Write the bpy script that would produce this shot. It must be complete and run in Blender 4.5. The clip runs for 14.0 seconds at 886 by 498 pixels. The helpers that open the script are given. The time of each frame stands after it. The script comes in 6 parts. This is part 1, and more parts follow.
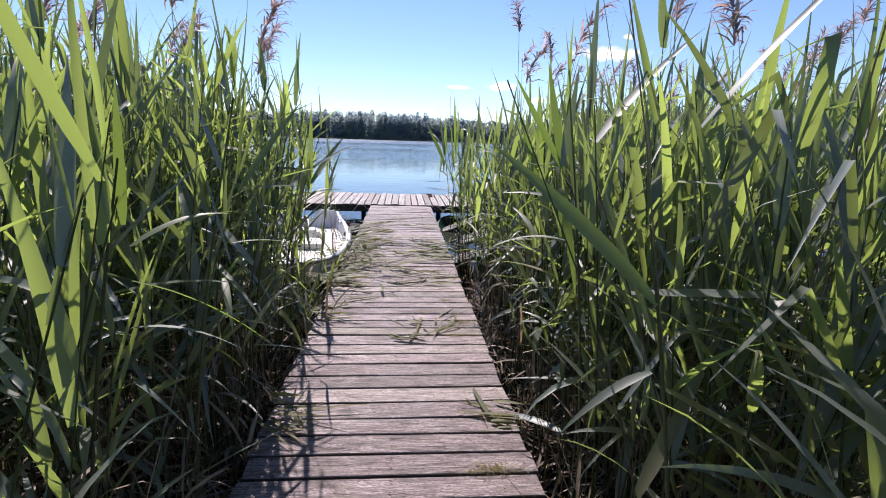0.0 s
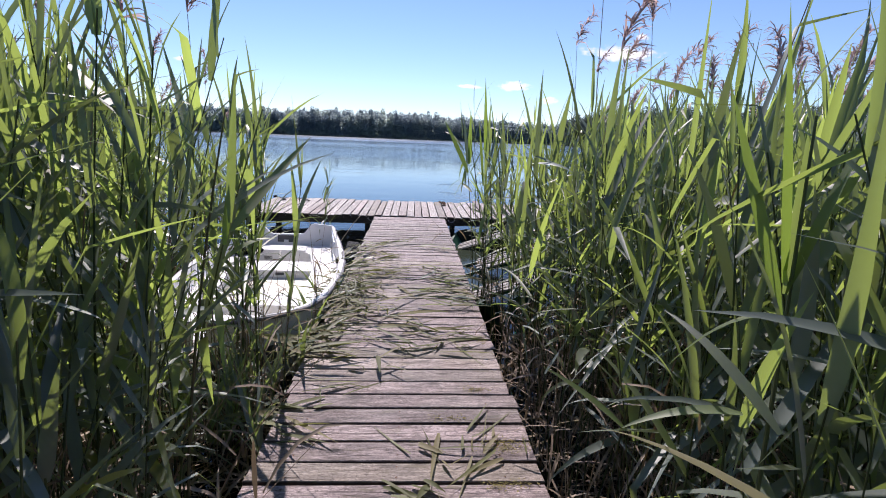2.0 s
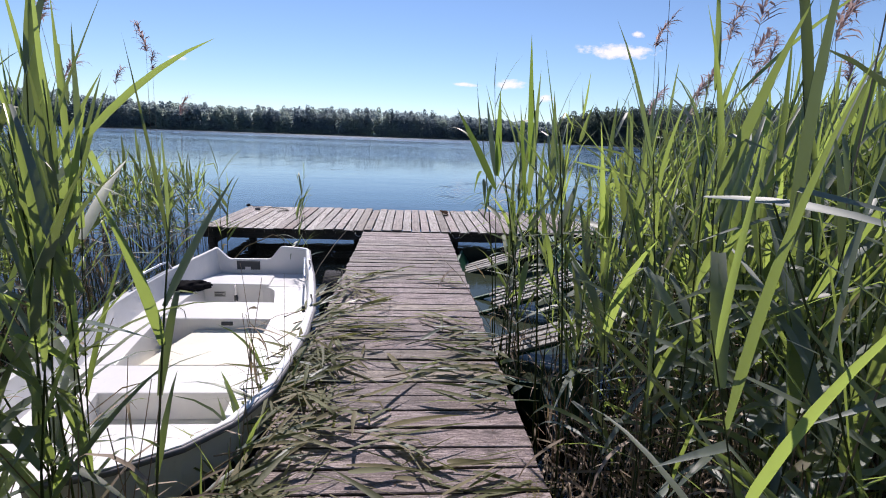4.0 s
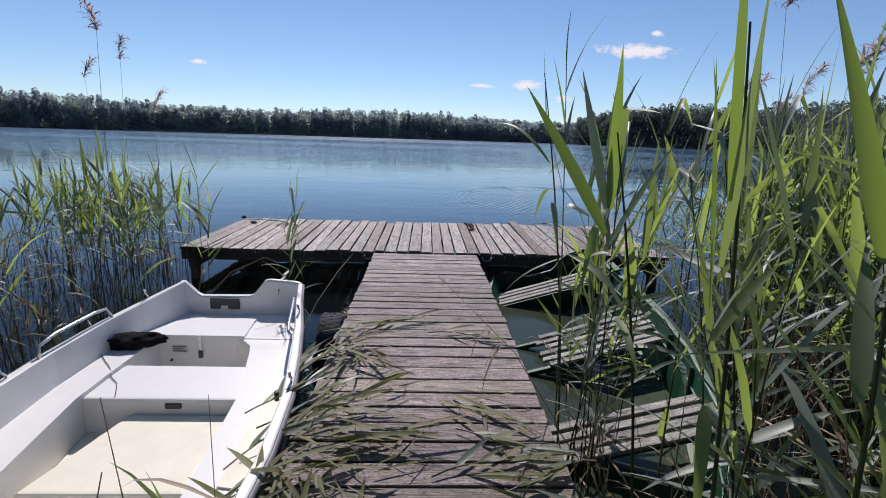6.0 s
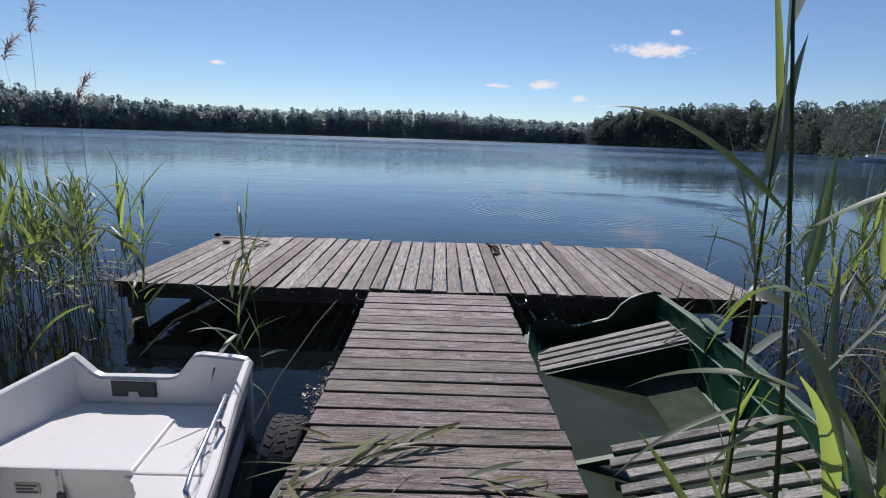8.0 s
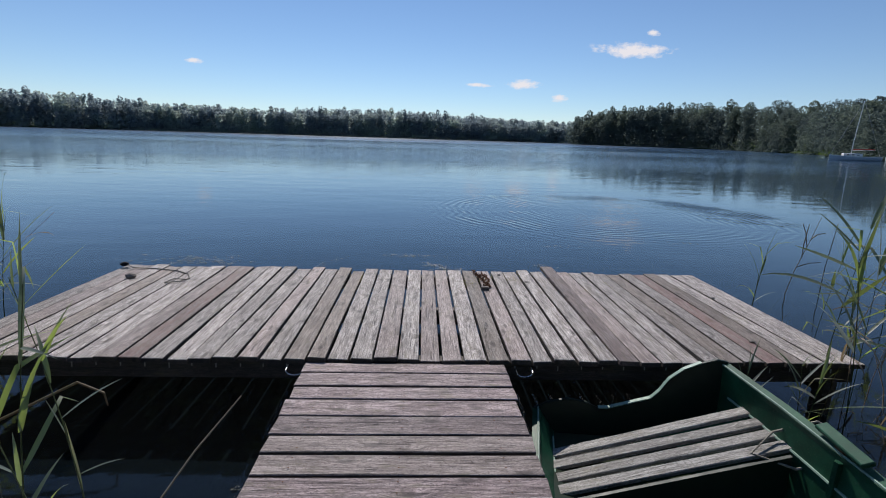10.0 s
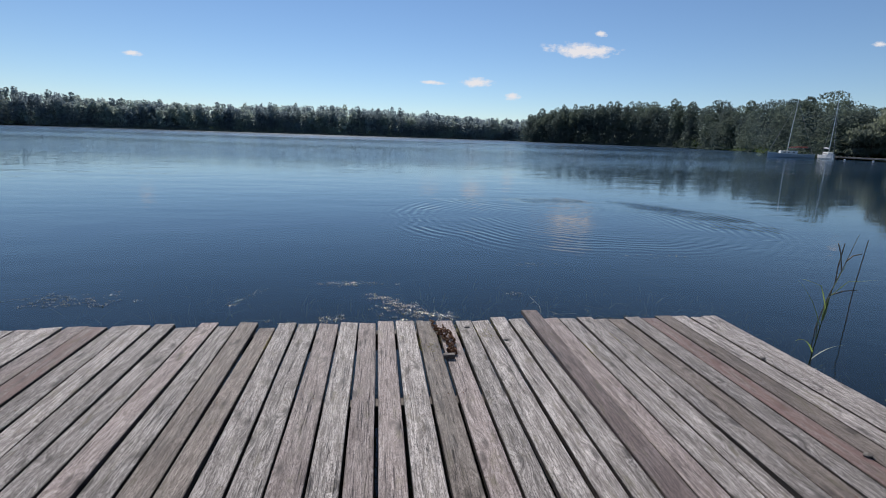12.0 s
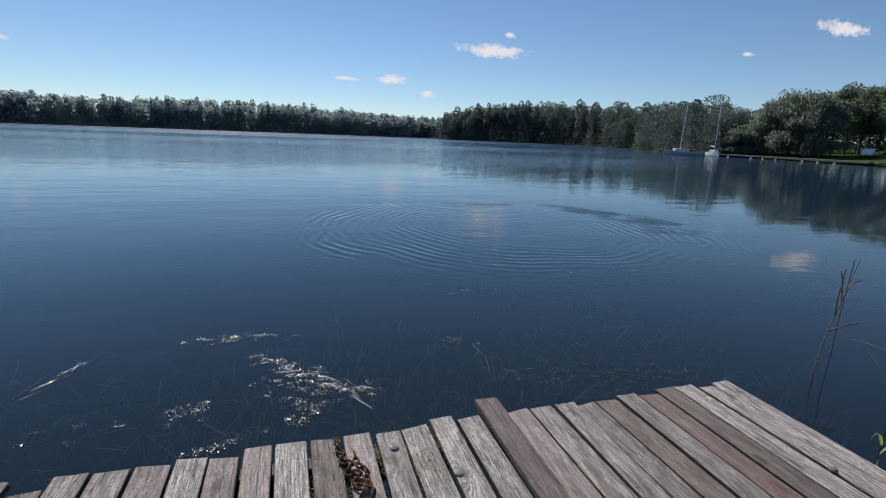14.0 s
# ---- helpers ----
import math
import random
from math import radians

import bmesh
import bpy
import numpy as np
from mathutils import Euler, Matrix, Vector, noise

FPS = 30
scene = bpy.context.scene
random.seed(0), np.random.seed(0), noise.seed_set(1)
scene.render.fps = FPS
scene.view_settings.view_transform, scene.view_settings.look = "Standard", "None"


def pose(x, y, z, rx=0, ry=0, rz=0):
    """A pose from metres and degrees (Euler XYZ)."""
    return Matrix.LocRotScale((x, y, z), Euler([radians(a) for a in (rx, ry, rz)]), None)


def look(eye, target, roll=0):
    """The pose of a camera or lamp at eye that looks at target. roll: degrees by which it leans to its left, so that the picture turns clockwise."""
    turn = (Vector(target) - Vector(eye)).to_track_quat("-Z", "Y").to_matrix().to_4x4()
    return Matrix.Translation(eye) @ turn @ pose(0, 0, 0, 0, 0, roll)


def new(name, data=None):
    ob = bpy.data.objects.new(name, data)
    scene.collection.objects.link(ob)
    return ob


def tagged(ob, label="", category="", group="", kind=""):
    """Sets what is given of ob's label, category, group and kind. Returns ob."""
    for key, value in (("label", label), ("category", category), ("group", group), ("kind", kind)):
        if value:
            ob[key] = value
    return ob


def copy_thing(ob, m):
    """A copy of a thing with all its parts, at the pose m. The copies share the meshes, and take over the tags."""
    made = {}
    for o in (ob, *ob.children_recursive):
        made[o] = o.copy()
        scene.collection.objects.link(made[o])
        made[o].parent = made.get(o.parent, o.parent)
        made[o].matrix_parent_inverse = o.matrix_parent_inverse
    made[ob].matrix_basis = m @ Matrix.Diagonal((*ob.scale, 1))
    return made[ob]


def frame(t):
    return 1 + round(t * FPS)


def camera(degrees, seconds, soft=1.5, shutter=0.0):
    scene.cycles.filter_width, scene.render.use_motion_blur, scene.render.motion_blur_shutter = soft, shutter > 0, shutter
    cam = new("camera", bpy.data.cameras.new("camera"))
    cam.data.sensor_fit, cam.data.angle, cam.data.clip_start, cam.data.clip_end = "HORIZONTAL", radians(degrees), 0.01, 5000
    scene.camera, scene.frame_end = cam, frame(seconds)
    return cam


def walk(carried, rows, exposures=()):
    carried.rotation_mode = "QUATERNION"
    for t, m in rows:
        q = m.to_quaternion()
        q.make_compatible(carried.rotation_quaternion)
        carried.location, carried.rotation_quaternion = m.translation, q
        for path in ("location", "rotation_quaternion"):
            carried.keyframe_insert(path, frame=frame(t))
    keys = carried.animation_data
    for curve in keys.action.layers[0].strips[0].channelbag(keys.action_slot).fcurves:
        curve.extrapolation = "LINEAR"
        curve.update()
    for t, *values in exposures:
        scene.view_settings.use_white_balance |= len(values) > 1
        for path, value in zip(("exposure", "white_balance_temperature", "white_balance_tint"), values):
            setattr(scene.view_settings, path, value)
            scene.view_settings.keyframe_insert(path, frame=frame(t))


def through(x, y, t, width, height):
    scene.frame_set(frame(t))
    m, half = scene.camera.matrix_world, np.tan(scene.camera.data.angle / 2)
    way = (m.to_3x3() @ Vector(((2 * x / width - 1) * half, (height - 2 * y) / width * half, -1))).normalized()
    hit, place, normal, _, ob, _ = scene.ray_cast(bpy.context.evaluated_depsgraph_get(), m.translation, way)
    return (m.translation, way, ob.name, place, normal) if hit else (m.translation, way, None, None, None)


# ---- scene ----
# ---------------------------------------------------------------- camera
cam = camera(85.5, 14.0, soft=1.0)
PATH = [
    (0, (0.041, 0.024, 1.461), (0.21, 1.967, 1.016), 1.8),
    (0.5, (0.03, 0.419, 1.462), (0.2, 2.363, 1.022), 1.9),
    (1, (0.089, 0.888, 1.453), (0.246, 2.831, 1.006), 2.1),
    (1.5, (0.1, 1.231, 1.475), (0.236, 3.176, 1.029), 2.2),
    (2, (0.043, 1.644, 1.485), (0.175, 3.588, 1.036), 2.3),
    (2.5, (0.036, 2.021, 1.493), (0.168, 3.964, 1.038), 1.9),
    (3, (0.081, 2.449, 1.501), (0.216, 4.393, 1.051), 1.8),
    (3.5, (0.063, 2.888, 1.486), (0.209, 4.83, 1.031), 2.1),
    (6, (-0.023, 4.691, 1.467), (0.056, 6.637, 1.015), 1.8),
    (6.5, (-0.007, 5.05, 1.458), (0.027, 6.999, 1.008), 1.8),
    (7, (-0.001, 5.443, 1.452), (0.019, 7.392, 1.005), 1.7),
    (7.5, (0.009, 5.884, 1.463), (0.027, 7.832, 1.01), 1.9),
    (8, (-0.017, 6.319, 1.471), (0.004, 8.267, 1.017), 1.9),
    (10.5, (0.11, 8.164, 1.478), (0.227, 10.108, 1.023), 1.9),
    (11, (0.129, 8.558, 1.471), (0.272, 10.5, 1.014), 2.0),
    (11.5, (0.159, 8.971, 1.48), (0.345, 10.909, 1.022), 1.9),
    (12, (0.245, 9.366, 1.484), (0.514, 11.294, 1.026), 1.9),
    (12.5, (0.284, 9.716, 1.488), (0.645, 11.629, 1.032), 2.2),
    (13, (0.326, 10.104, 1.493), (0.762, 12.001, 1.036), 2.1),
    (13.5, (0.417, 10.492, 1.479), (0.927, 12.371, 1.02), 2.3),
    (14, (0.51, 10.841, 1.516), (1.102, 12.696, 1.059), 2.2),
]
EXPOSURES = [(0, 0.68, 6450, 23), (2, 0.56, 6450, 23), (3.5, 0.38, 6450, 21), (6, 0.05, 6450, 17), (8, -0.03, 6450, 15), (10.5, -0.05, 6420, 12.8), (14, -0.1, 6470, 11.2)]
walk(cam, [(t, look(eye, target, roll)) for t, eye, target, roll in PATH], EXPOSURES)

# ---------------------------------------------------------------- light
SUN_AZ, SUN_EL = -8.0, 45.0          # degrees: from +y towards +x, above the horizon
world = bpy.data.worlds.new("sky")
scene.world = world
world.use_nodes = True
wt = world.node_tree
sky = wt.nodes.new("ShaderNodeTexSky")
sky.sky_type = "NISHITA"
sky.sun_disc = False
sky.sun_elevation, sky.sun_rotation = radians(SUN_EL), radians(SUN_AZ)
sky.altitude, sky.air_density, sky.dust_density, sky.ozone_density = 100, 0.9, 0.0, 4.5
tint = wt.nodes.new("ShaderNodeMix")
tint.data_type, tint.blend_type = "RGBA", "MULTIPLY"
tint.inputs[0].default_value = 1.0
tint.inputs[7].default_value = (0.955, 0.995, 1.01, 1)
wt.links.new(sky.outputs[0], tint.inputs[6])
wt.links.new(tint.outputs[2], wt.nodes["Background"].inputs[0])
wt.nodes["Background"].inputs[1].default_value = 0.095
sun = new("sun", bpy.data.lights.new("sun", "SUN"))
sun.data.energy, sun.data.angle, sun.data.color = 4.2, radians(0.53), (1.0, 0.95, 0.87)
sun_dir = Vector((math.sin(radians(SUN_AZ)) * math.cos(radians(SUN_EL)), math.cos(radians(SUN_AZ)) * math.cos(radians(SUN_EL)), math.sin(radians(SUN_EL))))
sun.matrix_world = look(sun_dir * 100, (0, 0, 0))

# ---------------------------------------------------------------- materials
WATER_Z = -0.45


class Nodes:
    """A short way to write node materials."""

    def __init__(self, name):
        self.m = bpy.data.materials.new(name)
        self.m.use_nodes = True
        self.t = self.m.node_tree
        self.bsdf = self.t.nodes["Principled BSDF"]
        self.out = self.t.nodes["Material Output"]

    def node(self, kind, **inputs):
        n = self.t.nodes.new("ShaderNode" + kind)
        for k, v in inputs.items():
            s = n.inputs[int(k[1:])] if k[0] == "i" and k[1:].isdigit() else n.inputs[k.replace("_", " ")]
            if isinstance(v, bpy.types.NodeSocket):
                self.t.links.new(v, s)
            else:
                s.default_value = v
        return n

    def coords(self, scale, kind="Object", offset=None):
        v = self.t.nodes.new("ShaderNodeTexCoord").outputs[kind]
        if offset is not None:
            v = self.node("VectorMath", i0=v, i1=offset).outputs[0]
        m = self.node("Mapping", Vector=v)
        m.inputs["Scale"].default_value = scale
        return m.outputs[0]

    def noise(self, vec, scale=5.0, detail=4.0, rough=0.6):
        return self.node("TexNoise", Vector=vec, Scale=scale, Detail=detail, Roughness=rough).outputs["Fac"]

    def ramp(self, fac, *stops):
        n = self.node("ValToRGB", Fac=fac)
        e = n.color_ramp.elements
        while len(e) < len(stops):
            e.new(0.5)
        for el, (p, c) in zip(e, stops):
            el.position = p
            el.color = (*c, 1) if isinstance(c, tuple) else (c, c, c, 1)
        return n.outputs[0]

    def mix(self, fac, a, b, mode="MIX"):
        n = self.t.nodes.new("ShaderNodeMix")
        n.data_type, n.blend_type = "RGBA", mode
        for s, v in ((n.inputs[0], fac), (n.inputs[6], a), (n.inputs[7], b)):
            if isinstance(v, bpy.types.NodeSocket):
                self.t.links.new(v, s)
            else:
                s.default_value = v if not isinstance(v, tuple) else (*v, 1)
        return n.outputs[2]

    def math(self, op, a, b=0.0):
        n = self.t.nodes.new("ShaderNodeMath")
        n.operation = op
        for s, v in zip(n.inputs, (a, b)):
            if isinstance(v, bpy.types.NodeSocket):
                self.t.links.new(v, s)
            else:
                s.default_value = v
        return n.outputs[0]

    def bump(self, height, strength, distance=0.01):
        n = self.node("Bump", Height=height, Strength=strength, Distance=distance)
        self.t.links.new(n.outputs[0], self.bsdf.inputs["Normal"])
        return n.outputs[0]

    def set(self, **kw):
        for k, v in kw.items():
            s = self.bsdf.inputs[k.replace("_", " ")]
            if isinstance(v, bpy.types.NodeSocket):
                self.t.links.new(v, s)
            else:
                s.default_value = (*v, 1) if isinstance(v, tuple) and len(v) == 3 else v
        return self


def weathered_wood(name, dark, mid, light, stain=None):
    """Old deck boards, grain along local x."""
    n = Nodes(name)
    info = n.t.nodes.new("ShaderNodeObjectInfo")
    r = info.outputs["Random"]
    off = n.node("CombineXYZ", X=n.math("MULTIPLY", r, 37.0), Y=n.math("MULTIPLY", r, 91.0), Z=n.math("MULTIPLY", r, 17.0)).outputs[0]
    fine = n.noise(n.coords((24.0, 260.0, 260.0), offset=off), 2.0, 3, 0.7)
    patch = n.noise(n.coords((2.2, 5.0, 5.0), offset=off), 1.6, 4, 0.6)
    knot_v = n.node("TexVoronoi", Vector=n.coords((1.7, 5.2, 0.5), offset=off), Scale=1.0)
    knot_v.voronoi_dimensions = "2D"
    kd = knot_v.outputs["Distance"]
    bend = n.math("ADD", n.math("MULTIPLY", n.noise(n.coords((2.0, 6.0, 6.0), offset=off), 1.5, 2, 0.5), 2.0), n.math("MULTIPLY", n.ramp(kd, (0.0, 1.0), (0.24, 0.0)), 4.5))
    wv = n.node("VectorMath", i0=n.coords((5.5, 92.0, 92.0), offset=off), i1=n.node("CombineXYZ", X=0.0, Y=bend, Z=0.0).outputs[0]).outputs[0]
    grain = n.noise(wv, 1.3, 6, 0.72)
    knot = n.ramp(kd, (0.03, 1.0), (0.055, 0.75), (0.11, 0.0))
    crack_n = n.noise(n.coords((1.1, 55.0, 55.0), offset=off), 1.2, 3, 0.5)
    crack = n.ramp(crack_n, (0.488, 0.0), (0.5, 1.0), (0.512, 0.0))
    gate = n.ramp(n.noise(n.coords((2.0, 12.0, 12.0), offset=off), 1.3, 2, 0.5), (0.44, 0.0), (0.52, 1.0))
    crack = n.math("MULTIPLY", crack, gate)
    base = n.ramp(grain, (0.36, dark), (0.47, mid), (0.61, light))
    worn = n.noise(n.coords((2.6, 16.0, 16.0), offset=off), 1.5, 6, 0.7)
    bleach = n.noise(n.coords((3.2, 8.0, 8.0), offset=off), 2.2, 6, 0.75)
    base = n.mix(n.ramp(patch, (0.38, 0.0), (0.62, 0.6)), base, n.mix(0.5, base, light))
    base = n.mix(n.ramp(bleach, (0.57, 0.0), (0.66, 0.5)), base, light)
    base = n.mix(n.ramp(worn, (0.40, 0.85), (0.53, 0.0)), base, n.mix(0.6, base, dark))
    base = n.mix(n.math("MULTIPLY", n.ramp(fine, (0.41, 1.0), (0.5, 0.0)), 0.72), base, dark)
    speck = n.noise(n.coords((55.0, 120.0, 120.0), offset=off), 1.0, 5, 0.8)
    base = n.mix(n.ramp(speck, (0.52, 0.0), (0.60, 0.85)), base, dark)
    base = n.mix(n.math("MULTIPLY", knot, 0.75), base, tuple(c * 0.55 for c in dark))
    base = n.mix(n.math("MULTIPLY", crack, 0.9), base, tuple(c * 0.3 for c in dark))
    if stain:
        wear = n.noise(n.coords((1.5, 9.0, 9.0), offset=off), 2.4, 5, 0.65)
        base = n.mix(n.ramp(wear, (0.42, 0.6), (0.60, 0.08)), base, stain)
    moss = n.noise(n.coords((4.0, 11.0, 11.0), offset=off), 1.5, 5, 0.7)
    base = n.mix(n.ramp(moss, (0.55, 0.0), (0.70, 0.6)), base, (0.13, 0.112, 0.062))
    tone = n.node("HueSaturation", Hue=0.5, Saturation=1.0, Value=n.math("ADD", n.math("MULTIPLY", r, 0.55), 0.72), Fac=1.0, Color=base)
    n.set(Base_Color=tone.outputs[0], Roughness=n.ramp(patch, (0.3, 0.54), (0.7, 0.76)), Specular_IOR_Level=0.5)
    n.bump(n.math("SUBTRACT", n.math("ADD", n.math("MULTIPLY", grain, 0.8), n.math("MULTIPLY", fine, 0.35)), crack), 0.9, 0.004)
    return n.m


WOOD = weathered_wood("weathered_deck_wood", (0.075, 0.060, 0.053), (0.30, 0.262, 0.242), (0.70, 0.64, 0.60))
WOOD_ROSE = weathered_wood("pinkish_deck_wood", (0.09, 0.066, 0.060), (0.28, 0.222, 0.205), (0.50, 0.425, 0.40))
WOOD_WALK = weathered_wood("trodden_deck_wood", (0.052, 0.034, 0.035), (0.212, 0.153, 0.153), (0.51, 0.415, 0.41))
WOOD_RED = weathered_wood("red_stained_wood", (0.09, 0.06, 0.053), (0.25, 0.19, 0.17), (0.44, 0.37, 0.34), (0.20, 0.10, 0.085))
WOOD_DARK = weathered_wood("dark_red_brown_wood", (0.05, 0.034, 0.032), (0.145, 0.104, 0.098), (0.27, 0.21, 0.20))
WOOD_BROWN = weathered_wood("brown_deck_wood", (0.075, 0.056, 0.045), (0.215, 0.172, 0.145), (0.40, 0.34, 0.30))
TIMBER_DARK = weathered_wood("dark_pier_timber", (0.03, 0.022, 0.019), (0.075, 0.058, 0.05), (0.13, 0.105, 0.09))
SLAT = weathered_wood("bleached_seat_wood", (0.10, 0.093, 0.084), (0.26, 0.25, 0.235), (0.48, 0.465, 0.44))


def leaf_material(name, dull, lit, back, gloss=0.35, through=(0.12, 0.55), dry_share=0.06, spec=0.5, broad=0.0):
    """Reed and tree leaves: light passes through them, some more than others."""
    n = Nodes(name)
    g = n.t.nodes.new("ShaderNodeNewGeometry")
    r = n.math("FRACT", n.math("ADD", g.outputs["Random Per Island"], n.t.nodes.new("ShaderNodeObjectInfo").outputs["Random"]))
    r2 = n.math("FRACT", n.math("MULTIPLY", r, 17.31))
    r3 = n.math("FRACT", n.math("MULTIPLY", r, 53.77))
    spots = n.noise(n.coords((9.0, 9.0, 9.0)), 3.0, 4, 0.6)
    base = n.mix(r, dull, lit)
    base = n.mix(n.math("MULTIPLY", spots, 0.6), base, dull)
    dry = n.ramp(r2, (1 - dry_share, 0.0), (1 - dry_share * 0.7, 0.8))
    base = n.mix(dry, base, (0.26, 0.22, 0.13))
    passed = n.mix(r3, back, tuple(min(1, c * 1.5) for c in back))
    if broad:
        kind = n.ramp(n.noise(g.outputs["Position"], broad, 3, 0.55), (0.36, (0.72, 0.75, 0.80)), (0.5, (0.95, 0.95, 0.95)), (0.62, (1.18, 1.16, 1.0)))
        base, passed = n.mix(1.0, base, kind, "MULTIPLY"), n.mix(1.0, passed, kind, "MULTIPLY")
    n.set(Base_Color=base, Roughness=n.math("ADD", n.math("MULTIPLY", r3, 0.15), gloss), Specular_IOR_Level=spec)
    tr = n.node("BsdfTranslucent", Color=passed)
    mx = n.node("MixShader", Fac=n.ramp(r2, (0.15, through[0]), (0.85, through[1])), i1=n.bsdf.outputs[0], i2=tr.outputs[0])
    n.t.links.new(mx.outputs[0], n.out.inputs[0])
    return n.m


LEAF = leaf_material("reed_leaf", (0.098, 0.124, 0.112), (0.250, 0.290, 0.262), (0.300, 0.395, 0.080), 0.40, (0.16, 0.58), 0.05, 0.48)
# copy of LEAF with a sunlit look put in: greener, more translucent
LEAF_SUNLIT = leaf_material("sunlit_reed_leaf", (0.085, 0.120, 0.070), (0.190, 0.240, 0.130), (0.220, 0.325, 0.048), 0.40, (0.40, 0.58), 0.0, 0.45)
STEM = leaf_material("reed_stem", (0.06, 0.085, 0.03), (0.11, 0.14, 0.05), (0.06, 0.08, 0.02), 0.45)
DRY = leaf_material("dry_reed", (0.24, 0.175, 0.135), (0.50, 0.41, 0.31), (0.20, 0.15, 0.08), 0.6)
LITTER = leaf_material("cut_reed", (0.070, 0.082, 0.034), (0.220, 0.225, 0.115), (0.24, 0.26, 0.08), 0.55, (0.2, 0.4), 0.38, 0.3)
WEED = leaf_material("wet_water_weed", (0.024, 0.026, 0.014), (0.115, 0.108, 0.055), (0.03, 0.04, 0.015), 0.22, (0.0, 0.1), 0.03, 1.0)
DEEPWEED = leaf_material("submerged_weed", (0.05, 0.045, 0.024), (0.16, 0.14, 0.07), (0.10, 0.09, 0.04), 0.6, (0.1, 0.3), 0.1, 0.2)
PLUME = leaf_material("reed_plume", (0.32, 0.22, 0.21), (0.55, 0.42, 0.40), (0.52, 0.38, 0.36), 0.7)
# paler and bluer than leaves are: distance haze put into the colour
HAZY_WOODS = leaf_material("hazy_forest_foliage", (0.180, 0.222, 0.244), (0.225, 0.272, 0.280), (0.39, 0.465, 0.48), 0.9, (0.42, 0.50), 0.0, 0.1, 0.06)
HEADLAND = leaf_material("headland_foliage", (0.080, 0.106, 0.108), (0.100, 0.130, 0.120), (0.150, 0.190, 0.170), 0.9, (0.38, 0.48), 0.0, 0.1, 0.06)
TREE_LEAF = leaf_material("broadleaf_foliage", (0.095, 0.120, 0.100), (0.165, 0.200, 0.155), (0.23, 0.28, 0.18), 0.6, (0.35, 0.5), 0.0, 0.3, 0.15)
MOSS = leaf_material("dry_moss", (0.15, 0.125, 0.055), (0.34, 0.30, 0.13), (0.30, 0.28, 0.10), 0.85, (0.3, 0.4), 0.1, 0.1)
WILLOW = leaf_material("willow_foliage", (0.13, 0.155, 0.135), (0.22, 0.25, 0.215), (0.28, 0.32, 0.25), 0.7, (0.42, 0.55), 0.0, 0.2, 0.2)


def plain(name, colour, rough=0.5, metal=0.0, spec=0.5, dirt=0.15, scale=6.0, bump=0.0):
    n = Nodes(name)
    a = n.noise(n.coords((1, 1, 1)), scale, 5, 0.65)
    b = n.noise(n.coords((1, 1, 1)), scale * 9, 4, 0.6)
    dark = tuple(c * (1 - 2.2 * dirt) if dirt < 0.4 else c * 0.15 for c in colour)
    base = n.mix(n.ramp(a, (0.42, 0.0), (0.75, 1.0)), colour, tuple(c * (1 - dirt) for c in colour))
    base = n.mix(n.ramp(b, (0.62, 0.0), (0.75, 0.6)), base, dark)
    n.set(Base_Color=base, Roughness=n.ramp(a, (0.3, rough), (0.8, min(1, rough + 0.2))), Metallic=metal, Specular_IOR_Level=spec)
    if bump:
        n.bump(b, bump, 0.004)
    return n.m


SILT = plain("murky_silt", (0.045, 0.066, 0.040), 0.8, 0, 0.2, 0.3, 9)
MURK = plain("murky_green_water", (0.040, 0.052, 0.034), 0.06, 0, 0.25, 0.3, 3)
GELCOAT = plain("white_gelcoat", (0.745, 0.735, 0.725), 0.30, 0, 0.5, 0.09, 4)
CREAM = plain("cream_gelcoat", (0.78, 0.74, 0.62), 0.45, 0, 0.4, 0.1, 5)
# hull below the strake: shade under the gunwale put into the colour
HULL_SHADED = plain("shaded_hull_bottom", (0.085, 0.09, 0.10), 0.45, 0, 0.4, 0.3, 6)
RUBBER_GREY = plain("grey_rub_strake", (0.16, 0.155, 0.17), 0.5, 0, 0.4, 0.2, 8)
TYRE = plain("worn_grey_rubber", (0.050, 0.050, 0.054), 0.75, 0, 0.3, 0.3, 14, 0.3)
BLACK = plain("black_rubber", (0.018, 0.018, 0.02), 0.8, 0, 0.2, 0.3, 12, 0.3)
FABRIC = plain("black_fabric", (0.012, 0.012, 0.014), 0.95, 0, 0.1, 0.3, 20, 0.5)
PADGREY = plain("grey_pad", (0.055, 0.06, 0.065), 0.6)
CHROME = plain("stainless_steel", (0.62, 0.62, 0.64), 0.22, 1.0, 0.5, 0.1, 30)
RUST = plain("rusty_iron", (0.13, 0.060, 0.030), 0.85, 0.2, 0.4, 0.35, 30, 0.6)
ROPE = plain("grey_rope", (0.34, 0.31, 0.26), 0.9, 0, 0.2, 0.3, 40, 0.5)
STONE = plain("grey_stone", (0.22, 0.20, 0.18), 0.9, 0, 0.3, 0.3, 30, 0.6)
CONCRETE = plain("grey_pier_concrete", (0.20, 0.20, 0.20), 0.9, 0, 0.3, 0.3, 1.0)
PAPER = plain("printed_label", (0.55, 0.54, 0.50), 0.5, 0, 0.4, 0.1, 20)
INK = plain("label_print", (0.10, 0.10, 0.10), 0.6)
BLUEHULL = plain("blue_hull_paint", (0.34, 0.40, 0.47), 0.35)
WHITEHULL = plain("white_hull_paint", (0.75, 0.75, 0.75), 0.35)
REDCANVAS = plain("red_canvas", (0.35, 0.07, 0.05), 0.8)


